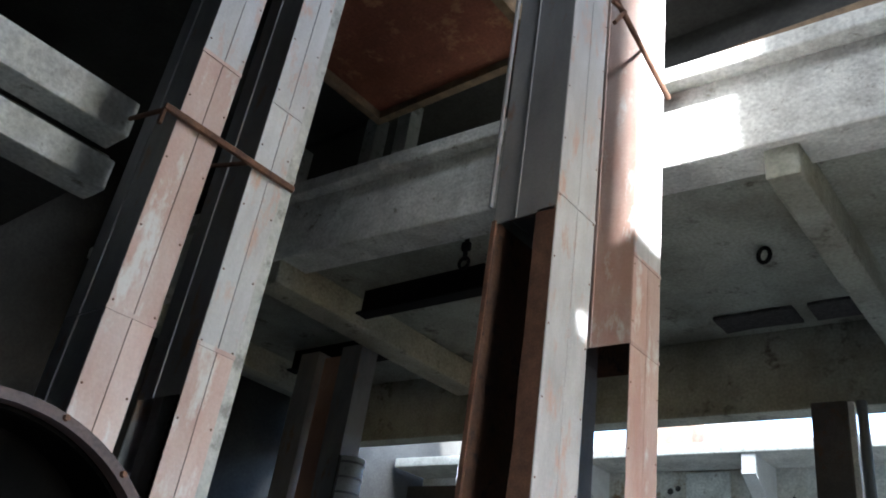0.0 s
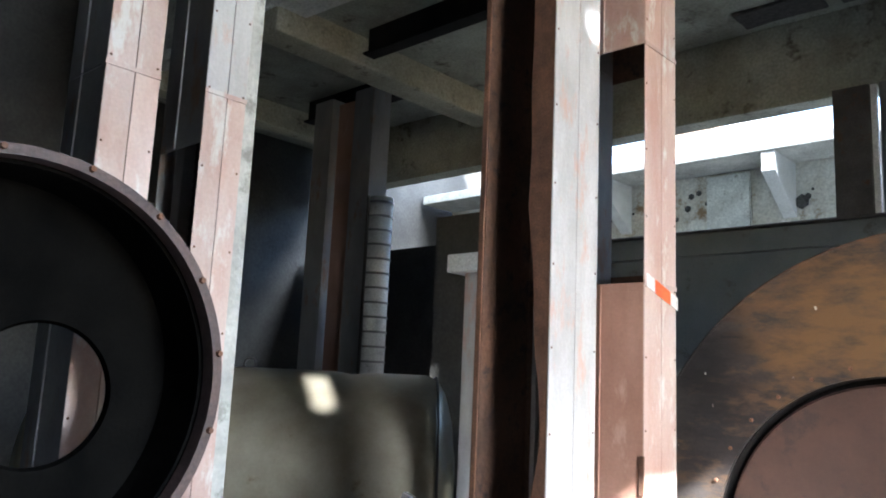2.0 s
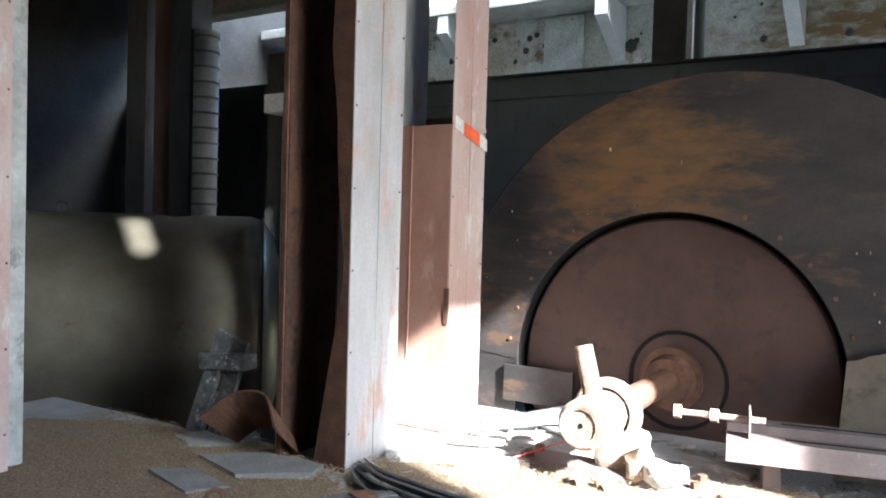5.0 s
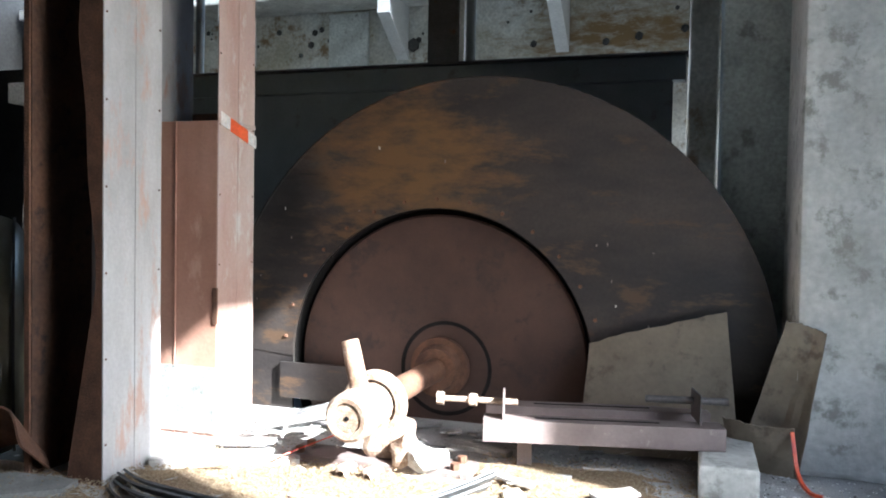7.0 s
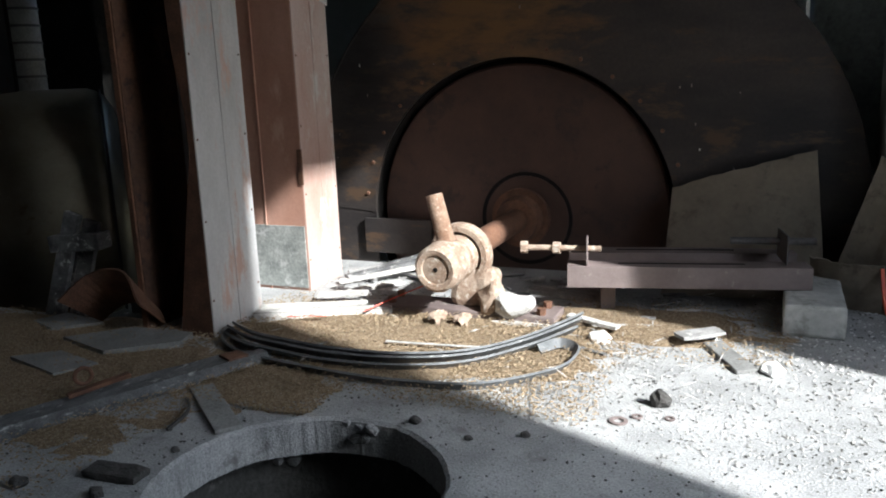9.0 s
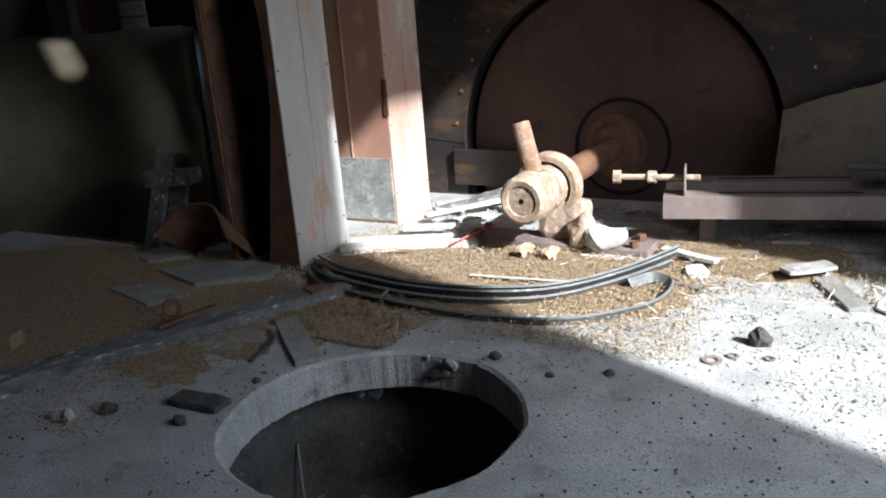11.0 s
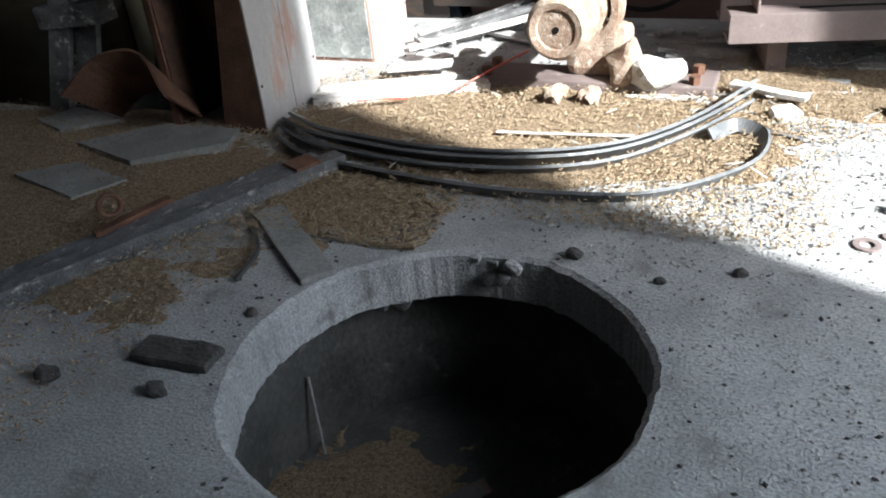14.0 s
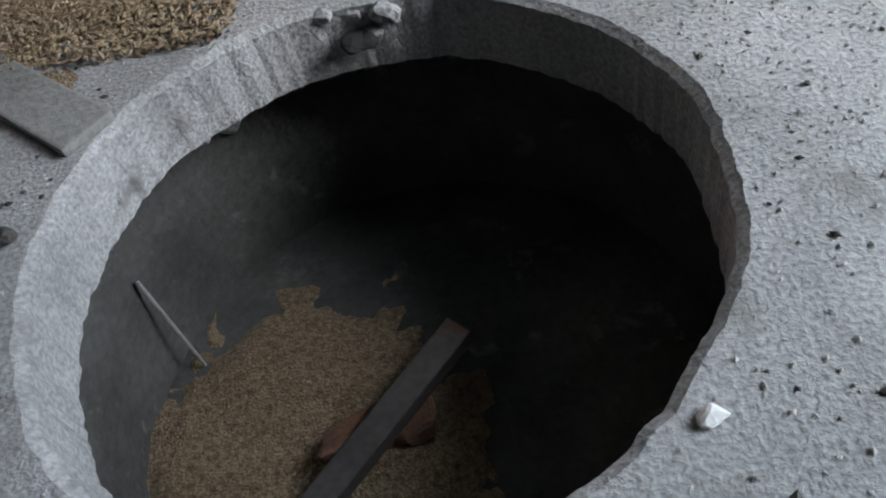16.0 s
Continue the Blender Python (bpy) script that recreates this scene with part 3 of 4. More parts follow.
A, B = Vector((1.088, 0.44, 0.33)), Vector((1.13, 1.85, 0.36))
AX = (B - A).normalized()
part("shaft", cyl(A + AX * 0.3, B, 0.075, None, 28), M_DARKRUST, bear)
(part("shaft_end", lathe([(0.006, 0.012), (0.008, 0.075), (0.0, 0.08), (-0.004, 0.105), (0.02, 0.125), (0.12, 0.13), (0.14, 0.115), (0.14, 0.012)], A, AX, 56), M_RUST, bear))
part("centre_hole", cyl(A + AX * 0.003, A + AX * 0.03, 0.013, None, 12), M_BLACK, bear)
(part("housing", lathe([(0.135, 0.03), (0.135, 0.1), (0.15, 0.118), (0.22, 0.112), (0.225, 0.125), (0.25, 0.125), (0.255, 0.112), (0.37, 0.118), (0.37, 0.03)], A, AX, 56), M_RUST, bear))
part("clamp_ring", lathe([(0.31, 0.135), (0.31, 0.165), (0.32, 0.178), (0.38, 0.178), (0.39, 0.165), (0.39, 0.135)], A, AX, 40), M_RUST, bear, "pale dusty clamp ring")
hd = Vector((-0.30, 0.12, 1)).normalized()
H0 = A + AX * 0.2 + Vector((-0.02, 0, 0.1))
part("pipe_stub", lathe([(0, 0.062), (0.03, 0.05), (0.26, 0.047), (0.265, 0.044), (0.265, 0.02), (0.02, 0.02)], H0, hd, 20), M_PIPE, bear, "rusty upright pipe stub")
foot = box(1.04, 1.30, 0.74, 0.90, 0.05, 0.27, 0.05)
part("pedestal", wear(foot, 0.02, 8, 2), M_RUST, bear)
part("foot_plate", box(0.62, 1.66, 0.66, 0.88, 0.0, 0.055, 0.008), M_CHAN, bear)
part("flange_hub", lathe([(-0.14, 0.08), (-0.14, 0.14), (-0.05, 0.16), (-0.05, 0.2), (-0.005, 0.2), (-0.005, 0.08)], B, AX, 28), M_DARKRUST, bear)
for dx, dy in ((0.70, 0.70), (0.70, 0.83), (1.58, 0.70), (1.58, 0.83)):
    part("foot_bolt", cyl((dx, dy, 0.056), (dx, dy, 0.09), 0.025, None, 6), M_DARKRUST, bear)
for x, y, z in ((1.07, 0.50, 0.06), (1.2, 0.52, 0.05)):
    lf = mound(x, y, z, 0.06, 0.09, 0.04, x * 7, 10, 0.1)
    tagged(part("dry_leaf", lf, M_RUST), "curled pale dry leaf under the shaft end", "leaf")
lump = bmesh.new()
bmesh.ops.create_icosphere(lump, subdivisions=3, radius=0.085, matrix=Matrix.Translation((1.42, 0.68, 0.10)) @ Matrix.Diagonal((1.5, 0.8, 0.8, 1)))
tagged(part("grease_lump", wear(lump, 0.05, 9), M_PALEWOOD), "pale crusted lump of old grease by the bearing", "lump")
lump = bmesh.new()
bmesh.ops.create_icosphere(lump, subdivisions=3, radius=0.075, matrix=Matrix.Translation((1.31, 0.72, 0.12)) @ Matrix.Diagonal((1.1, 0.8, 1.3, 1)))
tagged(part("grease_lump", wear(lump, 0.045, 11), M_RUST), "dusty crusted lump under the bearing housing", "lump")


# ---- elevator casings ----
def casing(name, label, cx, cy, w, d, top, seams, open_side, through_z=None, splits=None):
    """A sheet-metal elevator trunk with its near right corner at (cx, cy)."""
    t = 0.008
    th = thing(name, label, "elevator casing", "grain elevator casings")
    zs = [0.0] + seams + [top]
    for i, (z0, z1) in enumerate(zip(zs, zs[1:])):
        low = z0 < splits[0]
        mA = M_PINK if low and i < len(zs) - 2 and z0 >= splits[1] else M_PAINT
        g = 0.002
        for y0, y1 in ((cy, cy + d * 0.52), (cy + d * 0.52 + 0.004, cy + d)):
            part("front_panel", box(cx - t, cx, y0, y1, z0 + g, z1 - g, 0.0025), mA, th)
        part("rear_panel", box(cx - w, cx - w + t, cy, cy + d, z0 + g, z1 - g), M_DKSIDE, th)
        part("seam_band", box(cx - 0.002, cx + 0.006, cy - 0.006, cy + d + 0.002, z1 - 0.012, z1 + 0.012), mA, th)
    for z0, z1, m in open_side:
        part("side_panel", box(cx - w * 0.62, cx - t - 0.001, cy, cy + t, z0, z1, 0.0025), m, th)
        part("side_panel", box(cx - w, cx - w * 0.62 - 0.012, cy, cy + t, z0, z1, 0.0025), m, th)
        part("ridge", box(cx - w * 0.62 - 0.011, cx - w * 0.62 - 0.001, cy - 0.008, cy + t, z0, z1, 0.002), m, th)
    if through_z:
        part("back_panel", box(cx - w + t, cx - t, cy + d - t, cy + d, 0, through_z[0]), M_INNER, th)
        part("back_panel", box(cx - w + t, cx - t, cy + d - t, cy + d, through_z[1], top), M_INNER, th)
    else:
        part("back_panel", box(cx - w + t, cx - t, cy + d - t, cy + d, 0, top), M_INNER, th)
    for k in range(int(top / 0.42)):
        z = 0.2 + k * 0.42
        for yy in (cy + 0.018, cy + d - 0.018):
            part("rivet", cyl((cx, yy, z), (cx + 0.004, yy, z), 0.007, 0.004, 6), M_DARKRUST, th)
    return th


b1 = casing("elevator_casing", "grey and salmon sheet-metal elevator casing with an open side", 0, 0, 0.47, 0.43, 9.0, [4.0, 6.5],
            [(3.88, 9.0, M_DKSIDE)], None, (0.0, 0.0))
# torn strip, inner lining and a chain run inside the open side
bm = bmesh.new()
prev = None
for k in range(33):
    z = 3.9 * k / 32
    wd = 0.035 + 0.10 * min(1, max(0, (z - 1.0) / 1.2)) + 0.012 * noise.noise((z * 3, 1, 2))
    if z < 0.9:
        wd = 0.05 + 0.18 * (0.9 - z)
    row = [bm.verts.new((-0.01, y, z)) for y in (0.0, 0.006)] + [bm.verts.new((-0.01 - wd, y, z)) for y in (0.006, 0.0)]
    if prev:
        for a in range(4):
            bm.faces.new((prev[a], prev[(a + 1) % 4], row[(a + 1) % 4], row[a]))
    prev = row
# Dark rust here stands for the weak light on the strip's side.
part("torn_strip", bm, M_DARKRUST, b1, "torn red-primed strip of the missing panel, darkened for its shade")
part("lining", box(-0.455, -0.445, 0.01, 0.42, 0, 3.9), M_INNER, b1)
part("inner_rail", box(-0.25, -0.22, 0.2, 0.23, 0, 4.2, 0.004), M_DKSIDE, b1)
# The edge angle is darkened for shade like the strip.
part("edge_angle", box(-0.475, -0.44, -0.012, 0.0, 0, 3.9, 0.003), M_DARKRUST, b1)
part("hanging_edge", box(-0.505, -0.485, -0.03, 0.0, 4.0, 6.3, 0.004), M_DKSIDE, b1)

b2 = casing("elevator_casing", "salmon-primed elevator casing with a gap in its side", 0, 0.955, 0.47, 0.40, 9.0, [1.9, 3.4, 4.05, 6.5],
            [(0.0, 1.9, M_RED), (3.4, 9.0, M_PINK)], (2.0, 3.35), (4.0, 0.0))
part("patch_plate", box(-0.40, -0.012, 0.944, 0.952, 0.02, 0.42, 0.002), M_GALV, b2, "scratched galvanised patch plate")
part("torn_notch", box(-0.03, 0.004, 0.945, 0.957, 0.68, 0.90, 0.004), M_DARKRUST, b2)

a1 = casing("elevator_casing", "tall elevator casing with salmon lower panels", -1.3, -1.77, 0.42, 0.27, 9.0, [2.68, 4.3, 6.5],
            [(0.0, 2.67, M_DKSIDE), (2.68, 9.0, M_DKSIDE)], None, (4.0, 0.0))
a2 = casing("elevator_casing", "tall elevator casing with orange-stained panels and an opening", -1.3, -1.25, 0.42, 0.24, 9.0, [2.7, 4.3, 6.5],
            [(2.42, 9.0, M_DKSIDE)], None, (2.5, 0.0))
part("inner_rail", box(-1.60, -1.52, -1.22, -1.16, 0, 2.5, 0.006), M_DKSIDE, a2)
ch = part("bucket_chain", bmesh.new(), M_BLACK, a2)
bm = bmesh.new()
for k in range(44):
    z = 0.3 + k * 0.05
    add_box(bm, -1.43, -1.39, -1.2, -1.18, z, z + 0.03)
    add_box(bm, -1.42, -1.40, -1.21, -1.17, z + 0.03, z + 0.05)
bm.to_mesh(ch.data)
bm.free()
rod = thing("tie_rod", "rusty steel tie rod clamped across the twin casings", "rod")
part("bar", box(-1.292, -1.262, -1.87, -0.95, 3.79, 3.83, 0.006), M_DARKRUST, rod)
part("bar", box(-1.30, -1.27, -1.87, -1.85, 3.70, 3.79, 0.004), M_DARKRUST, rod)
part("strut", cyl((-1.72, -1.85, 3.9), (-1.28, -1.85, 3.8), 0.014, None, 8), M_DARKRUST, rod)
part("strut", cyl((-1.72, -1.29, 3.92), (-1.28, -1.29, 3.8), 0.014, None, 8), M_DARKRUST, rod)
rod = thing("tie_rod", "rusty steel tie rod across the tall casings", "rod")
part("bar", cyl((0.012, 0.3, 6.1), (0.012, 1.42, 5.72), 0.022, None, 10), M_DARKRUST, rod)
part("hook_end", cyl((0.03, 0.62, 5.98), (0.03, 0.48, 5.75), 0.018, None, 8), M_DARKRUST, rod)
part("hook_end", cyl((0.03, 0.62, 5.98), (0.03, 0.44, 5.93), 0.018, None, 8), M_DARKRUST, rod)

tape = thing("barrier_tape", "red and white barrier tape tied round the casing", "tape")
for k in range(4):
    y0, y1 = 0.965 + k * 0.1, 0.965 + (k + 1) * 0.1 if k < 3 else 1.362
    bm = bmesh.new()
    za, zb = 1.925 - 0.28 * (y0 - 0.955), 1.925 - 0.28 * (y1 - 0.955)
    vs = [bm.verts.new((x, y, z + s)) for x in (0.007, 0.01) for y, z, s in ((y0, za, -0.045), (y1, zb, -0.045), (y1, zb, 0.035), (y0, za, 0.035))]
    bm.faces.new(vs[:4])
    bm.faces.new(vs[4:])
    for i in range(4):
        bm.faces.new((vs[i], vs[(i + 1) % 4], vs[4 + (i + 1) % 4], vs[4 + i]))
    part("tape_band", bm, M_ORANGE if k in (1, 2) else M_WHITE, tape)

# ---- hoppers overhead ----
for x0, x1, y0, y1 in ((-3.6, -1.4, -0.1, 1.45), (-0.9, 1.6, 2.6, 4.2)):
    hp = thing("hopper", "rust-red steel hopper bottom hung overhead", "hopper")
    part("bottom_plate", box(x0, x1, y0, y1, 7.0, 7.05), M_HOPPER, hp)
    for a in ((x0 - 0.1, x0, y0 - 0.1, y1 + 0.1), (x1, x1 + 0.1, y0 - 0.1, y1 + 0.1), (x0, x1, y0 - 0.1, y0), (x0, x1, y1, y1 + 0.1)):
        part("frame_bar", box(a[0], a[1], a[2], a[3], 6.9, 7.1, 0.01), M_BLOCKWOOD, hp)
    part("hopper_wall", box(x0, x1, y0, y1, 7.11, 11.98), M_DARKHALL, hp)
structure("upper_floor", box(-8.9, 4.9, 2.1, 5.4, 7.6, 7.8), M_DARKHALL, "dark upper floor slab")
structure("upper_floor", box(-8.9, -3.8, -5.9, 2.0, 7.6, 7.8), M_DARKHALL, "dark upper floor slab")
for x in (-4.5, -3.9, -6.0):
    tagged(part("upper_stanchion", box(x, x + 0.22, 2.0, 2.2, 6.13, 7.6, 0.01), M_CONC), "dusty stanchion standing on the beam", "stanchion")

# ---- drum housing ----
dr = thing("drum_housing", "drum housing with a rust-brown bolted rim, its shade coloured black", "drum housing")
DC = Vector((-0.62, -2.24, 1.22))
bm = bmesh.new()
rows = []
for dx, dy, dz, r in ((-0.075, 0, 0, 0.764), (-0.36, 0, 0, 0.745), (-0.37, 0.23, -0.07, 0.29), (-0.42, 0.24, -0.07, 0.28), (-0.43, 0, 0, 0.745)):
    rows.append([bm.verts.new(DC + Vector((dx, dy + r * math.cos(k * math.tau / 72), dz + r * math.sin(k * math.tau / 72)))) for k in range(72)])
for p, q in zip(rows, rows[1:]):
    for k in range(72):
        bm.faces.new((p[k], p[(k + 1) % 72], q[(k + 1) % 72], q[k]))
part("drum_face", bm, M_DRUMSHADE, dr, "dished face blackened for its shade, with an off-centre opening")
part("drum_shell", lathe([(0, 0.75), (0, 0.765), (-0.36, 0.765), (-0.36, 0.75)], DC + Vector((-0.085, 0, 0)), (1, 0, 0), 72), M_DRUMSHADE, dr)
part("drum_rim", lathe([(0, 0.765), (0, 0.805), (-0.085, 0.81), (-0.085, 0.765)], DC, (1, 0, 0), 72), M_RIM, dr, "rust-brown rim flange")
for k in range(16):
    a = math.tau * (k + 0.4) / 16
    p = DC + Vector((0, 0.79 * math.cos(a), 0.79 * math.sin(a)))
    part("rim_bolt", cyl(p, p + Vector((0.018, 0, 0)), 0.014, 0.012, 6), M_DARKRUST, dr)
part("support_leg", box(-1.0, -0.72, -2.9, -2.75, 0, 0.64, 0.01), M_BLACK, dr)
part("support_leg", box(-1.0, -0.72, -1.86, -1.72, 0, 0.55, 0.01), M_BLACK, dr)

# ---- tank and rear machines in the pit ----
tk = thing("horizontal_tank", "dull steel horizontal tank lying in the pit", "tank")
TR = 0.95
TE, TU = Vector((-2.45, 2.0, 0.36)), Vector((0.70, 0.714, 0)).normalized()
prof = [(-3.3, 0.02), (-3.3, TR - 0.1), (-3.2, TR)]
for k in range(37):
    d = -3.1 + k * 0.08
    prof.append((d, TR - 0.022 * math.exp(-((d + 0.85) / 0.1) ** 2) - 0.006 * math.exp(-((d + 1.9) / 0.03) ** 2)))
prof += [(-0.16, TR - 0.02), (-0.10, TR - 0.06), (-0.04, TR - 0.16), (0.02, TR - 0.36), (0.05, 0.3), (0.06, 0.02)]
smooth(part("shell", lathe(prof, TE, TU, 96), M_TANK, tk))
for d in (-2.7, -0.5):
    part("saddle", box(-0.15, 0.15, -0.7, 0.7, -1.4, -0.3, 0.01, Matrix.Translation(((TE + TU * d).x, (TE + TU * d).y, 0)) @ Matrix.Rotation(math.atan2(TU.y, TU.x), 4, "Z")), M_BLACK, tk)
part("lifting_eye", lathe([(0.012 * math.cos(k * math.tau / 8), 0.05 + 0.012 * math.sin(k * math.tau / 8)) for k in range(8)], TE + TU * -1.75 + Vector((0, 0, TR + 0.03)), (-0.7, 0.7, 0), 16), M_STEEL, tk)
part("end_seam", lathe([(0, TR - 0.03), (0, TR - 0.01), (0.02, TR - 0.01), (0.02, TR - 0.03)], TE + TU * -0.135, TU, 72), M_STEEL, tk)

cb = thing("switch_cabinet", "pale grey narrow cabinet with a white cap", "cabinet")
part("body", box(-1.38, -0.95, 0.92, 1.25, -1.4, 2.03, 0.01), M_PAINT, cb)
part("cap", box(-1.52, -0.9, 0.88, 1.3, 2.034, 2.165, 0.01), M_WHITE, cb, "white cap slab")
for x0, m in ((-6.25, M_DKSIDE), (-5.42, M_DKSIDE)):
    rl = thing("rear_casing", "dim grey elevator casing standing behind the tank", "elevator casing", "grain elevator casings")
    part("front_panel", box(x0, x0 + 0.36, 3.2, 3.21, -1.4, 4.97), M_DKSIDE, rl)
    part("side_panel", box(x0 + 0.36, x0 + 0.37, 3.2, 3.5, -1.4, 4.97), m, rl)
    part("rear_panel", box(x0, x0 + 0.36, 3.49, 3.5, -1.4, 4.97), M_DKSIDE, rl)
part("red_panel", box(-5.85, -5.47, 3.3, 3.32, -1.4, 4.9), M_RED, rl, "dark red panel")
# Plain ribbed tube in place of a gridded strip; it has no panes.
tb = thing("ribbed_tube", "pale ribbed tube behind the tank", "tube")
smooth(part("tube", cyl((-4.98, 3.35, -1.4), (-4.98, 3.35, 3.5), 0.16, 0.16, 24), M_TUBE, tb))
for k in range(15):
    z = 0.9 + k * 0.18
    part("rib", lathe([(0, 0.155), (0, 0.172), (0.025, 0.172), (0.025, 0.155)], (-4.98, 3.35, z), (0, 0, 1), 24), M_DKSIDE, tb)
part("upright", box(-5.02, -4.99, 3.16, 3.185, -1.4, 3.5), M_STEEL, tb)
structure("rear_screen", box(-4.5, -2.4, 3.9, 4.0, -1.4, 3.3), M_DARKHALL, "dark sheet screen behind the tank")

# boards leaning at the pit edge
ln = thing("leaning_boards", "grey weathered boards leaning at the pit edge", "boards")
for k, (x, tilt) in enumerate(((-1.22, 20), (-1.08, 17), (-1.30, 23))):
    part("board", box(-0.05, 0.05, -0.02, 0.02, 0, 0.66 - 0.06 * k, 0.006, pose(x, 0.06 + 0.05 * k, 0.0, 0, tilt, 10)), M_GREYWOOD, ln)
part("cap_block", box(-0.17, 0.17, -0.06, 0.06, 0, 0.1, 0.01, pose(-1.0, 0.12, 0.40, 0, -4, 8)), M_GREYWOOD, ln)
shl = thing("metal_scrap", "rusty dark curved sheet scrap lying by the casing", "scrap metal")
part("curved_sheet", sweep([(-0.85, -0.08, 0.1), (-0.7, -0.02, 0.22), (-0.5, 0.0, 0.24), (-0.35, -0.06, 0.12)], 0.3, 0.01, 0.9, 6), M_DARKRUST, shl)
for pts, z in ((((-0.75, -0.3), (-0.35, -0.42), (-0.05, -0.2), (-0.12, -0.03), (-0.5, -0.05)), 0.035), (((-1.2, -0.1), (-0.95, -0.2), (-0.75, -0.02), (-1.1, 0.05)), 0.03), (((-0.75, -0.62), (-0.35, -0.72), (-0.25, -0.55), (-0.6, -0.45)), 0.028)):
    bm = bmesh.new()
    up = [bm.verts.new((x, y, z + 0.02 * noise.noise((x * 9, y * 9, 0)))) for x, y in pts]
    dn = [bm.verts.new((x, y, 0.0)) for x, y in pts]
    bm.faces.new(up)
    bm.faces.new(dn)
    for k in range(len(pts)):
        bm.faces.new((up[k], up[(k + 1) % len(pts)], dn[(k + 1) % len(pts)], dn[k]))
    tagged(part("sheet_fragment", bm, M_DUST), "broken grey sheet fragment lying on the grain", "fragment")

# ---- loose things on the floor ----
def board(name, label, p, q, w, h, material, z=0.0, roll=0.0, groove=True):
    p, q = Vector((*p, z)), Vector((*q, z))
    L = (q - p).length
    m = Matrix.Translation(p) @ Matrix.Rotation(math.atan2(q.y - p.y, q.x - p.x), 4, "Z") @ Matrix.Rotation(roll, 4, "X")
    th = thing(name, label, "board")
    bm = box(0, L, -w / 2, w / 2, 0, h, 0.006, m)
    part("plank", wear(bm, 0.004, 14, 3), material, th)
    if groove:
        part("batten", box(0.02, L - 0.05, w / 2 - 0.035, w / 2, h + 0.001, h + 0.022, 0.004, m), material, th)
        part("batten", box(0.0, L - 0.02, -w / 2, -w / 2 + 0.05, h + 0.001, h + 0.012, 0.004, m), material, th)
    return th


rail = thing("wooden_rail", "long weathered grey wooden rail with a stepped section", "rail")
RM = Matrix.Translation((-0.97, -3.16, 0)) @ Matrix.Rotation(math.atan2(2.96, 1.39), 4, "Z")
# The dark strip between the two timbers stands for the gap's shade.
for nm, y0, y1, z0, z1, x0, x1, m in (("front_batten", -0.085, -0.012, 0.0, 0.062, 0.0, 3.27, M_GREYWOOD), ("groove_strip", -0.011, 0.022, 0.0, 0.026, 0.03, 3.2, M_DARKCHIP), ("rear_plank", 0.023, 0.095, 0.0, 0.046, -0.05, 3.12, M_GREYWOOD)):
    bm = bmesh.new()
    for k in range(36):
        add_box(bm, x0 + (x1 - x0) * k / 36, x0 + (x1 - x0) * (k + 1) / 36, y0, y1, z0, z1)
    bmesh.ops.remove_doubles(bm, verts=bm.verts, dist=0.0005)
    for v in bm.verts:
        v.co += noise.noise_vector(v.co * 9) * 0.005
        v.co.z = max(v.co.z, 0.0)
    bmesh.ops.transform(bm, matrix=RM, verts=bm.verts)
    part(nm, bm, m, rail)
part("end_strap", box(-0.05, 0.05, -0.07, 0.03, 0, 0.012, 0.003, pose(0.37, -0.34, 0.062, 0, 0, 65)), M_DARKRUST, rail)
eye = thing("eye_bolt", "rusty eye bolt plate lying on the wooden rail", "eye bolt")
part("eye", lathe([(0.008 * math.cos(k * math.tau / 8), 0.034 + 0.009 * math.sin(k * math.tau / 8)) for k in range(8)], (0.02, -0.88, 0.125), (0.8, -0.5, 0.1), 20), M_DARKRUST, eye)
part("plate", box(-0.12, 0.14, -0.02, 0.02, 0, 0.018, 0.004, pose(0.07, -0.86, 0.07, 0, -6, 62)), M_DARKRUST, eye)
board("board_offcut", "short flat grey board beside the hatch", (0.40, -0.60), (0.79, -0.92), 0.105, 0.02, M_DUST, groove=False)
sl = box(0, 0.22, -0.045, 0.045, 0, 0.03, 0.01, pose(0.52, -1.34, 0, 0, 0, 3))
tagged(part("bark_slab", wear(sl, 0.008, 20, 3), M_DARKCHIP), "dark slab of wood near the hatch", "slab")
bk = box(0, 0.36, -0.06, 0.06, 0, 0.08, 0.008, pose(-0.83, -1.46, 0, 0, 0, 33))
tagged(part("timber_block", bk, M_BLOCKWOOD), "brown timber block half buried in husks", "timber")
board("pale_plank", "dust-pale plank lying at the casing foot", (0.02, 0.34), (0.72, 0.66), 0.13, 0.05, M_PALEWOOD)
board("pale_plank", "grey plank propped behind the bearing foot", (0.12, 1.2), (0.62, 1.72), 0.11, 0.04, M_WOOD, 0.01, 0.25)
board("pale_plank", "thin pale lath lying before the steel channel", (1.32, 0.62), (2.25, 0.8), 0.04, 0.02, M_PALEWOOD, groove=False)
board("lath", "thin pale lath lying on the grain", (0.95, 0.12), (1.45, 0.17), 0.018, 0.008, M_PALEWOOD, 0.035, groove=False)
board("board_offcut", "grey board offcut near the concrete block", (2.45, 0.62), (2.62, 0.28), 0.10, 0.02, M_DUST, groove=False)
board("board_offcut", "grey board behind the threaded rod", (1.35, 1.3), (1.75, 1.2), 0.09, 0.03, M_WOOD, groove=False)

strips = thing("rubber_belts", "grey rubber belts curving over the grain", "belts")
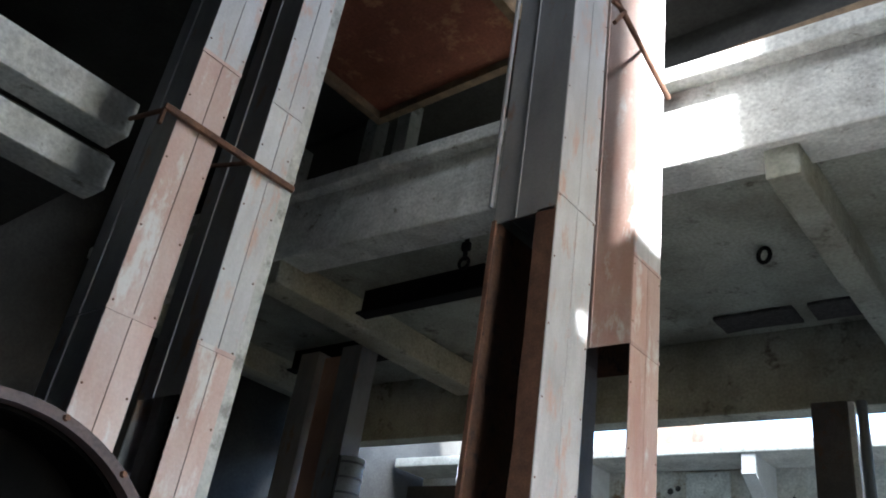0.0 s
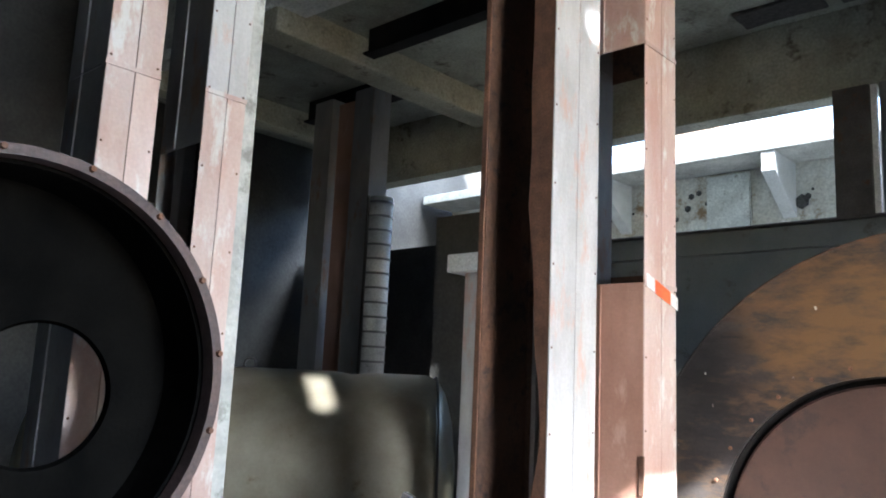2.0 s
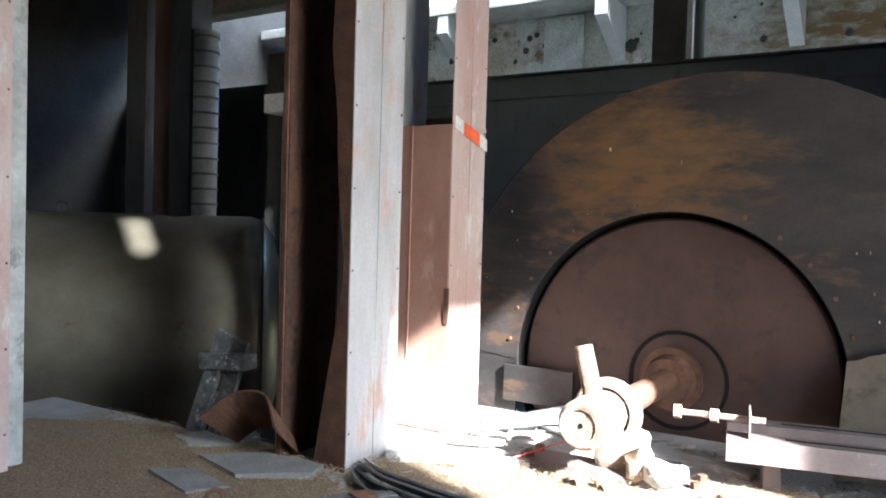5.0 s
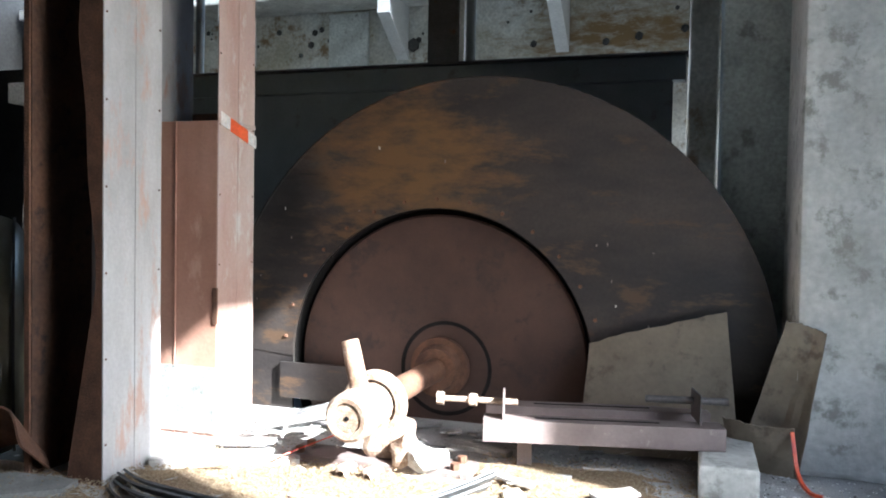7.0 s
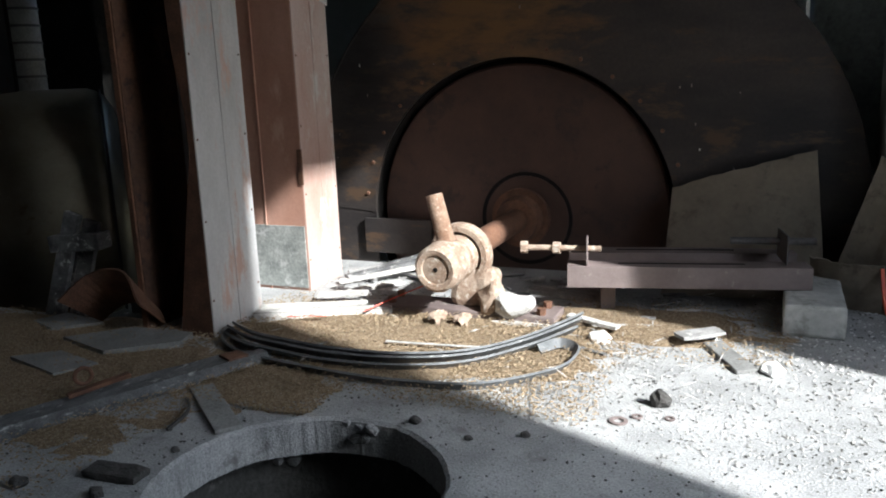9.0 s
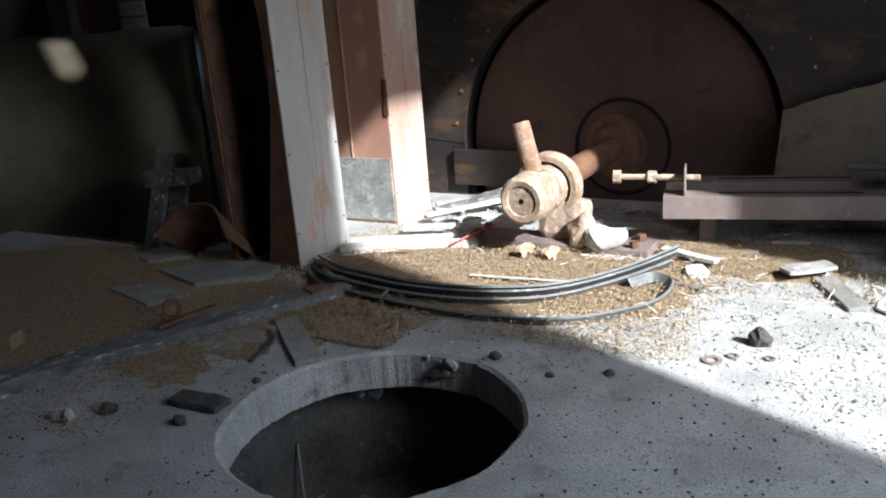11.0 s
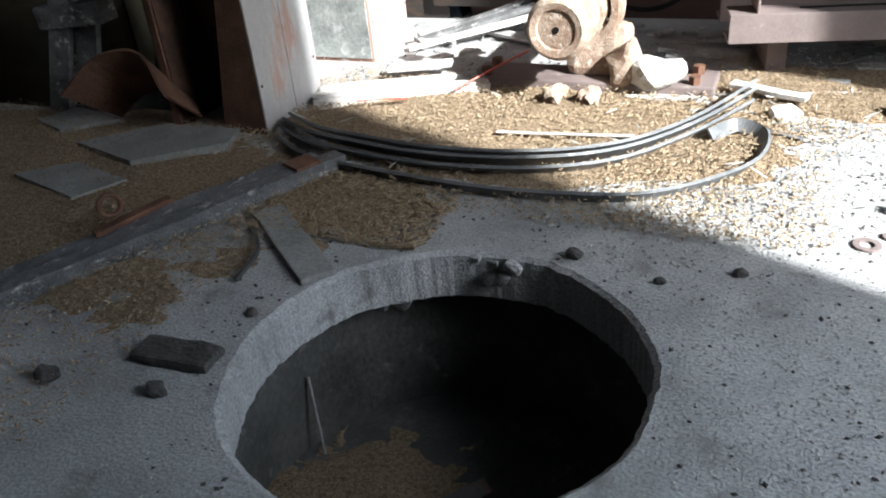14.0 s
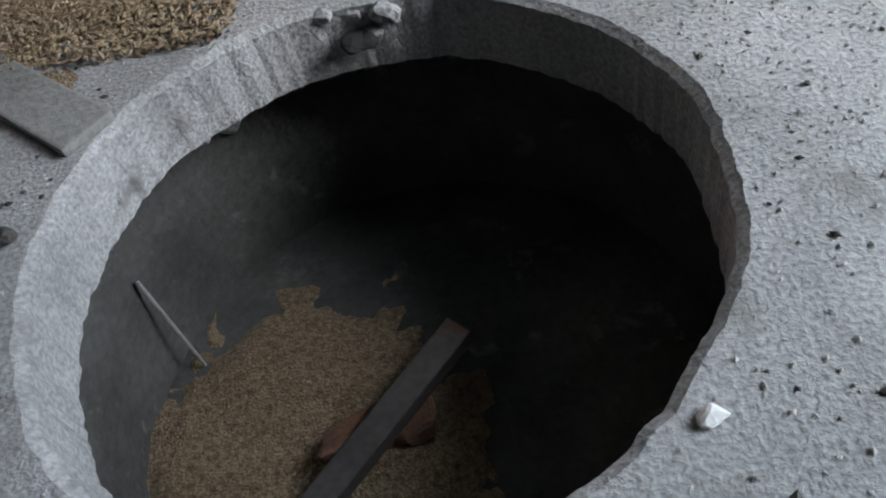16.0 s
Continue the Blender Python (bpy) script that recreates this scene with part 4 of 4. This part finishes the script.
for dz, dy, w in ((0.05, 0.0, 0.075), (0.03, -0.035, 0.06), (0.065, 0.03, 0.05)):
    part("belt", sweep([(0.07, 0.06 + dy, dz - 0.01), (0.26, -0.06 + dy, dz), (0.52, -0.12 + dy, dz), (0.8, -0.16 + dy, dz), (1.14, -0.13 + dy, dz), (1.42, 0.0 + dy, dz), (1.63, 0.25 + dy, dz + 0.01), (1.80, 0.60 + dy * 2, dz + 0.02)], w, 0.011, 0.75, 8), M_RUBBER, strips)
part("belt", sweep([(0.05, 0.1, 0.02), (0.1, -0.05, 0.02), (0.3, -0.2, 0.025), (0.53, -0.26, 0.025), (1.0, -0.32, 0.025), (1.31, -0.31, 0.025), (1.55, -0.26, 0.025), (1.74, -0.12, 0.03), (1.86, 0.06, 0.03), (1.87, 0.25, 0.04), (1.78, 0.32, 0.045), (1.70, 0.22, 0.04)], 0.05, 0.011, 0.9, 8), M_RUBBER, strips)

random.seed(44)
for k in range(22):
    x, y = random.uniform(0.1, 2.5), random.uniform(0.35, 1.6)
    if 0.9 < x < 1.45 and y < 1.0:
        continue
    L, w = random.uniform(0.08, 0.26), random.uniform(0.012, 0.045)
    bm = box(0, L, -w / 2, w / 2, 0, random.uniform(0.006, 0.016), 0.002, pose(x, y, 0.012, 0, -random.uniform(0, 7), random.uniform(-40, 60)))
    tagged(part("wood_splinter", wear(bm, 0.005, 18), (M_GREYWOOD, M_PALEWOOD, M_WOOD)[k % 3]), "grey splinter of broken lath among the husks", "splinter", "splinters on the floor")
lp = thing("lath_bundle", "grey splintered laths stacked by the casing foot", "laths")
for k in range(4):
    part("lath", wear(box(0, 0.78 - 0.07 * k, -0.03, 0.03, 0, 0.022, 0.004, pose(0.1 + 0.02 * k, 1.14 + 0.055 * k, 0.012 + 0.02 * (k % 2), 0, -6 - k, 34 + 3 * k)), 0.006, 12, 2), M_GREYWOOD if k % 2 else M_PALEWOOD, lp)

# channels, threaded rod and block
chn = thing("channel_rails", "brown painted steel channel rails with a threaded rod", "channel rails")
for y0 in (0.86, 1.2):
    part("web", box(1.68, 2.92, y0, y0 + 0.012, 0.17, 0.285, 0.002), M_CHAN, chn)
    part("top_flange", box(1.68, 2.92, y0 + 0.013, y0 + 0.15, 0.273, 0.285, 0.002), M_CHAN, chn)
    part("bottom_flange", box(1.68, 2.92, y0 + 0.013, y0 + 0.15, 0.17, 0.182, 0.002), M_CHAN, chn)
    part("slot", box(1.95, 2.6, y0 + 0.07, y0 + 0.095, 0.2855, 0.287), M_BLACK, chn)
part("end_foot", box(1.86, 1.94, 1.02, 1.33, 0.0, 0.168, 0.004), M_CHAN, chn)
part("end_plate", box(1.78, 1.79, 0.87, 1.05, 0.287, 0.42, 0.004), M_CHAN, chn)
part("end_plate", box(2.8, 2.81, 0.92, 1.15, 0.287, 0.44, 0.004), M_STEEL, chn)
part("threaded_rod", cyl((1.42, 1.0, 0.36), (1.86, 0.97, 0.36), 0.016, None, 12), M_RUST, chn, "rusty threaded rod")
part("rod_nut", cyl((1.42, 1.0, 0.36), (1.46, 1.0, 0.36), 0.036, None, 6), M_RUST, chn)
part("rod_nut", cyl((1.60, 0.99, 0.36), (1.64, 0.985, 0.36), 0.034, None, 6), M_RUST, chn)
part("rear_rod", cyl((2.55, 1.1, 0.38), (2.98, 1.08, 0.38), 0.02, None, 10), M_STEEL, chn)
chn.matrix_world = Matrix.Translation((1.68, 0.86, 0)) @ Matrix.Rotation(radians(12), 4, "Z") @ Matrix.Translation((-1.68, -0.86, 0))
bl = box(2.76, 3.04, 0.85, 1.5, 0, 0.166, 0.02)
tagged(part("concrete_block", wear(bl, 0.008, 9, 4), M_CONC), "rough concrete block under the channel end", "block")

# cardboard sheets
def sheet(name, label, corners, bend, material, n=14, t=0.006):
    c = [Vector(p) for p in corners]
    nrm = (c[1] - c[0]).cross(c[3] - c[0]).normalized()
    bm = bmesh.new()
    g = []
    for s in (0, t):
        g.append([[bm.verts.new(c[0].lerp(c[1], i / n).lerp(c[3].lerp(c[2], i / n), j / n) + nrm * (s + bend * math.sin(i / n * math.pi) + 0.012 * noise.noise((i * 0.35, j * 0.35, bend * 9)))
                                + (Vector((0, 0, 0.02)) * noise.noise((i * 1.3, 4, bend)) if j == n else Vector())) for j in range(n + 1)] for i in range(n + 1)])
    for k in (0, 1):
        for i in range(n):
            for j in range(n):
                bm.faces.new((g[k][i][j], g[k][i + 1][j], g[k][i + 1][j + 1], g[k][i][j + 1]))
    edge = [(i, 0) for i in range(n)] + [(n, j) for j in range(n)] + [(n - i, n) for i in range(n)] + [(0, n - j) for j in range(n)]
    for a, b in zip(edge, edge[1:] + edge[:1]):
        bm.faces.new((g[0][a[0]][a[1]], g[0][b[0]][b[1]], g[1][b[0]][b[1]], g[1][a[0]][a[1]]))
    return tagged(part(name, bm, material), label, "cardboard")


sheet("cardboard_sheet", "torn dusty cardboard sheet leaning on the wheel guard", ((2.1, 1.45, 0.0), (2.98, 1.5, 0.0), (2.9, 1.72, 0.82), (2.12, 1.7, 0.6)), 0.04, M_CARD)
sheet("cardboard_sheet", "curled cardboard sheet leaning against the pillar", ((2.98, 1.58, 0.0), (3.26, 1.34, 0.0), (3.38, 1.37, 0.77), (3.19, 1.40, 0.83)), -0.03, M_CARD)
sheet("cardboard_sheet", "folded cardboard flap lying before the pillar", ((2.93, 1.55, 0.0), (3.24, 1.36, 0.0), (3.23, 1.30, 0.28), (2.88, 1.42, 0.29)), 0.03, M_CARD)
cdl = thing("striped_cord", "red and white cord lying on the floor", "cord")
part("red_cord", sweep([(3.22, 1.3, 0.26), (3.24, 1.2, 0.08), (3.28, 1.1, 0.02), (3.34, 1.05, 0.015)], 0.018, 0.014), M_REDPLASTIC, cdl)
part("white_cord", sweep([(3.34, 1.05, 0.015), (3.42, 1.02, 0.012), (3.52, 1.02, 0.012)], 0.016, 0.012), M_WHITE, cdl)
rt = thing("red_reflector_strip", "red and yellow plastic strip stuck in the grain", "plastic strip")
part("strip", sweep([(0.62, 0.5, 0.05), (0.74, 0.62, 0.10), (0.86, 0.78, 0.14)], 0.035, 0.006, 0.4), M_REDPLASTIC, rt)
tagged(part("tape_scrap", sweep([(0.26, 0.3, 0.05), (0.36, 0.33, 0.055), (0.46, 0.37, 0.05)], 0.03, 0.004, 0.3), M_REDPLASTIC), "scrap of red tape under the plank", "tape")
for (x, y), r in (((2.18, -0.37), 0.036), ((2.24, -0.31), 0.022), ((2.36, -0.29), 0.02)):
    w = part("washer", lathe([(0, r * 0.55), (0, r), (0.006, r), (0.006, r * 0.55)], (x, y, 0.002), (0, 0, 1), 20), M_CHAN)
    tagged(w, "flat brown steel washer on the floor", "washer", "washers on the floor")


def rock(name, label, p, s, material, seedk, squash=0.7):
    bm = bmesh.new()
    bmesh.ops.create_icosphere(bm, subdivisions=2, radius=s, matrix=Matrix.Translation((p[0], p[1], s * squash * 0.75)) @ Matrix.Diagonal((1.2, 0.85, squash, 1)))
    for v in bm.verts:
        v.co += noise.noise_vector(v.co * (0.9 / s) + Vector((seedk, 0, 0))) * s * 0.45
    return tagged(part(name, bm, material), label, "stone")


rock("dark_shard", "dark pointed shard standing on the floor", (2.31, -0.18), 0.036, M_DARKCHIP, 1, 1.2)
rock("white_lump", "white plaster lump at the belt ends", (1.93, 0.5), 0.05, M_WHITE, 2)
rock("white_lump", "white plaster lump near the board offcut", (2.72, 0.3), 0.045, M_WHITE, 8)
rock("grey_stone", "pale grey stone chip on the floor", (0.26, -1.6), 0.035, M_CHIP, 3)
rock("grey_stone", "dark crumb of mortar on the floor", (0.36, -1.5), 0.03, M_DARKCHIP, 4)
rock("grey_stone", "dark crumb beside the hatch rim", (1.44, -0.62), 0.022, M_DARKCHIP, 5)
rock("grey_stone", "dark crumb on the bare floor", (1.69, -0.69), 0.015, M_DARKCHIP, 6)
rock("grey_stone", "dark crumb on the bare floor", (1.88, -0.6), 0.017, M_DARKCHIP, 7)
rock("white_chip", "small white stone chip near the hatch", (1.638, -1.535), 0.014, M_WHITE, 9)
rock("grey_stone", "dark crumb near the wooden slab", (0.67, -1.46), 0.028, M_DARKCHIP, 10)
rock("grey_stone", "dark crumb beside the grey board", (0.70, -1.12), 0.016, M_DARKCHIP, 11)
nt = rock("mortar_lump", "mortar lump clinging to the hatch edge", (1.22, -0.68), 0.03, M_PITSHADE, 12)
nt.location.z = -0.09
tagged(part("wire", sweep([(0.42, -0.72, 0.01), (0.5, -0.8, 0.025), (0.55, -0.88, 0.025), (0.56, -1.0, 0.012)], 0.012, 0.012), M_DARKCHIP), "bent dark wire beside the grey board", "wire")

for k, (a, rr, z, s) in enumerate(((1.75, 0.50, -0.02, 0.020), (1.64, 0.50, -0.03, 0.016), (1.52, 0.485, -0.03, 0.024), (1.58, 0.49, -0.07, 0.018), (2.2, 0.60, -0.22, 0.03), (2.3, 0.60, -0.21, 0.024), (2.75, 0.50, -0.1, 0.012))):
    o = rock("mortar_lump", "crumbling mortar lump on the hatch edge", (HC.x + rr * math.cos(a), HC.y + rr * math.sin(a)), s, M_FLOOR, 20 + k, 0.9)
    o.location.z = z - s * 0.7

# things at the bottom of the shaft
pp = thing("angle_iron", "grey steel angle bars lying at the shaft bottom", "steel bars")
part("bar", box(0, 0.6, -0.03, 0.03, 0, 0.04, 0.004, pose(0.92, -1.50, -0.57, 0, -4, 48)), M_STEEL, pp)
part("bar", box(0, 0.9, -0.03, 0.03, 0, 0.04, 0.004, pose(0.88, -1.52, -0.57, 0, -3, -4)), M_STEEL, pp)
tagged(part("hanging_cord", cyl((0.70, -0.95, -0.35), (0.74, -1.0, -0.61), 0.004, None, 8), M_WOOD), "thin cord hanging down the shaft wall", "cord")
tagged(part("red_rag", wear(box(-0.12, 0.12, -0.04, 0.04, 0, 0.04, 0.01, pose(1.14, -1.22, -0.58, 5, 6, 20)), 0.04, 11, 3), M_DARKRUST), "crumpled red-brown rag at the shaft bottom", "rag")


for k, (x, y, a, L, w) in enumerate(((0.18, 1.5, 20, 0.5, 0.12), (0.45, 1.45, -30, 0.4, 0.09), (0.3, 0.9, 48, 0.36, 0.07), (1.5, 1.35, 12, 0.5, 0.06), (2.0, 0.62, 160, 0.3, 0.05), (2.3, 0.55, 35, 0.22, 0.1), (0.2, 0.72, 15, 0.3, 0.1))):
    bm = box(0, L, -w / 2, w / 2, 0, 0.018, 0.003, pose(x, y, 0.012 + 0.006 * k, 0, -2, a))
    tagged(part("wood_scrap", wear(bm, 0.006, 16, 2), M_WOOD if k % 2 else M_PALEWOOD), "broken grey piece of board among the debris", "wood scrap", "wood scraps on the floor")


# ---- loose husks and grit, uncountable ----
def scatter(name, label, count, region, size, material, seedn, zf=0.0, elong=2.6, avoid=True):
    rng = np.random.default_rng(seedn)
    base = np.array([(1, 0, 0), (-1, 0, 0), (0, 1, 0), (0, -1, 0), (0, 0, 1), (0, 0, -1)], float) * (elong, 1, 0.7)
    tri = np.array([(0, 2, 4), (2, 1, 4), (1, 3, 4), (3, 0, 4), (2, 0, 5), (1, 2, 5), (3, 1, 5), (0, 3, 5)])
    vs, fs = [], []
    x0, x1, y0, y1 = region
    made = 0
    while made < count:
        x, y = rng.uniform(x0, x1), rng.uniform(y0, y1)
        if avoid and (math.hypot(x - HC.x, y - HC.y) < HR + 0.03 or noise.noise((x * 1.6, y * 1.6, seedn)) < rng.uniform(-0.5, 0.35)):
            continue
        if (x < -0.6 and y > 0.08):
            continue
        s = size * rng.uniform(0.6, 1.3)
        a, b = rng.uniform(0, math.tau), rng.uniform(-0.5, 0.5)
        ca, sa, cb_, sb = math.cos(a), math.sin(a), math.cos(b), math.sin(b)
        p = base * s
        px, pz = p[:, 0] * cb_ - p[:, 2] * sb, p[:, 0] * sb + p[:, 2] * cb_
        q = np.stack([px * ca - p[:, 1] * sa + x, px * sa + p[:, 1] * ca + y, pz + s * 0.5 + zf * rng.uniform(0, 1)], 1)
        fs.extend((tri + 6 * made).tolist())
        vs.extend(q.tolist())
        made += 1
    me = bpy.data.meshes.new(name)
    me.from_pydata(vs, [], fs)
    me.materials.append(material)
    return tagged(new(name, me), label, "debris", kind="stuff")


scatter("loose_husks", "loose golden grain husks", 15000, (-0.1, 2.1, -0.46, 0.95), 0.0036, M_KERNEL, 11, 0.04)
scatter("loose_husks", "loose brown grain husks", 15000, (-2.0, 0.5, -1.7, 0.08), 0.0036, M_KERNEL, 12, 0.035)
scatter("loose_husks", "loose grain husks beside the board", 3600, (0.3, 1.0, -0.72, -0.3), 0.0036, M_KERNEL, 13, 0.02)
scatter("loose_husks", "loose grain husks by the channel", 2500, (1.6, 2.8, 0.3, 1.2), 0.0036, M_KERNEL, 14, 0.03)
scatter("floor_grit", "pale grit and chips over the concrete", 9000, (-0.3, 3.6, -2.4, 0.5), 0.0036, M_CHIP, 15, 0.0, 1.5)
scatter("floor_grit", "coarse grit and paint flakes over the concrete", 2600, (0.2, 3.6, -0.6, 1.4), 0.0065, M_CHIP, 16, 0.0, 1.5)
scatter("floor_grit", "dark crumbs over the concrete", 1500, (-0.2, 3.6, -2.2, 1.4), 0.0052, M_DARKCHIP, 17, 0.0, 1.4)
scatter("splinters", "pale wood splinters strewn over the grain", 320, (-0.2, 2.9, -0.3, 1.6), 0.004, M_PALEWOOD, 18, 0.045, 9.0)
scatter("straw", "dry straw stalks strewn over the shaded husks", 300, (-1.9, 0.4, -1.7, 0.05), 0.0022, M_KERNEL, 19, 0.035, 16.0)
scatter("paint_flakes", "white paint flakes on the floor by the pillar", 420, (2.8, 4.2, 0.2, 1.4), 0.006, M_WHITE, 20, 0.0, 1.6)
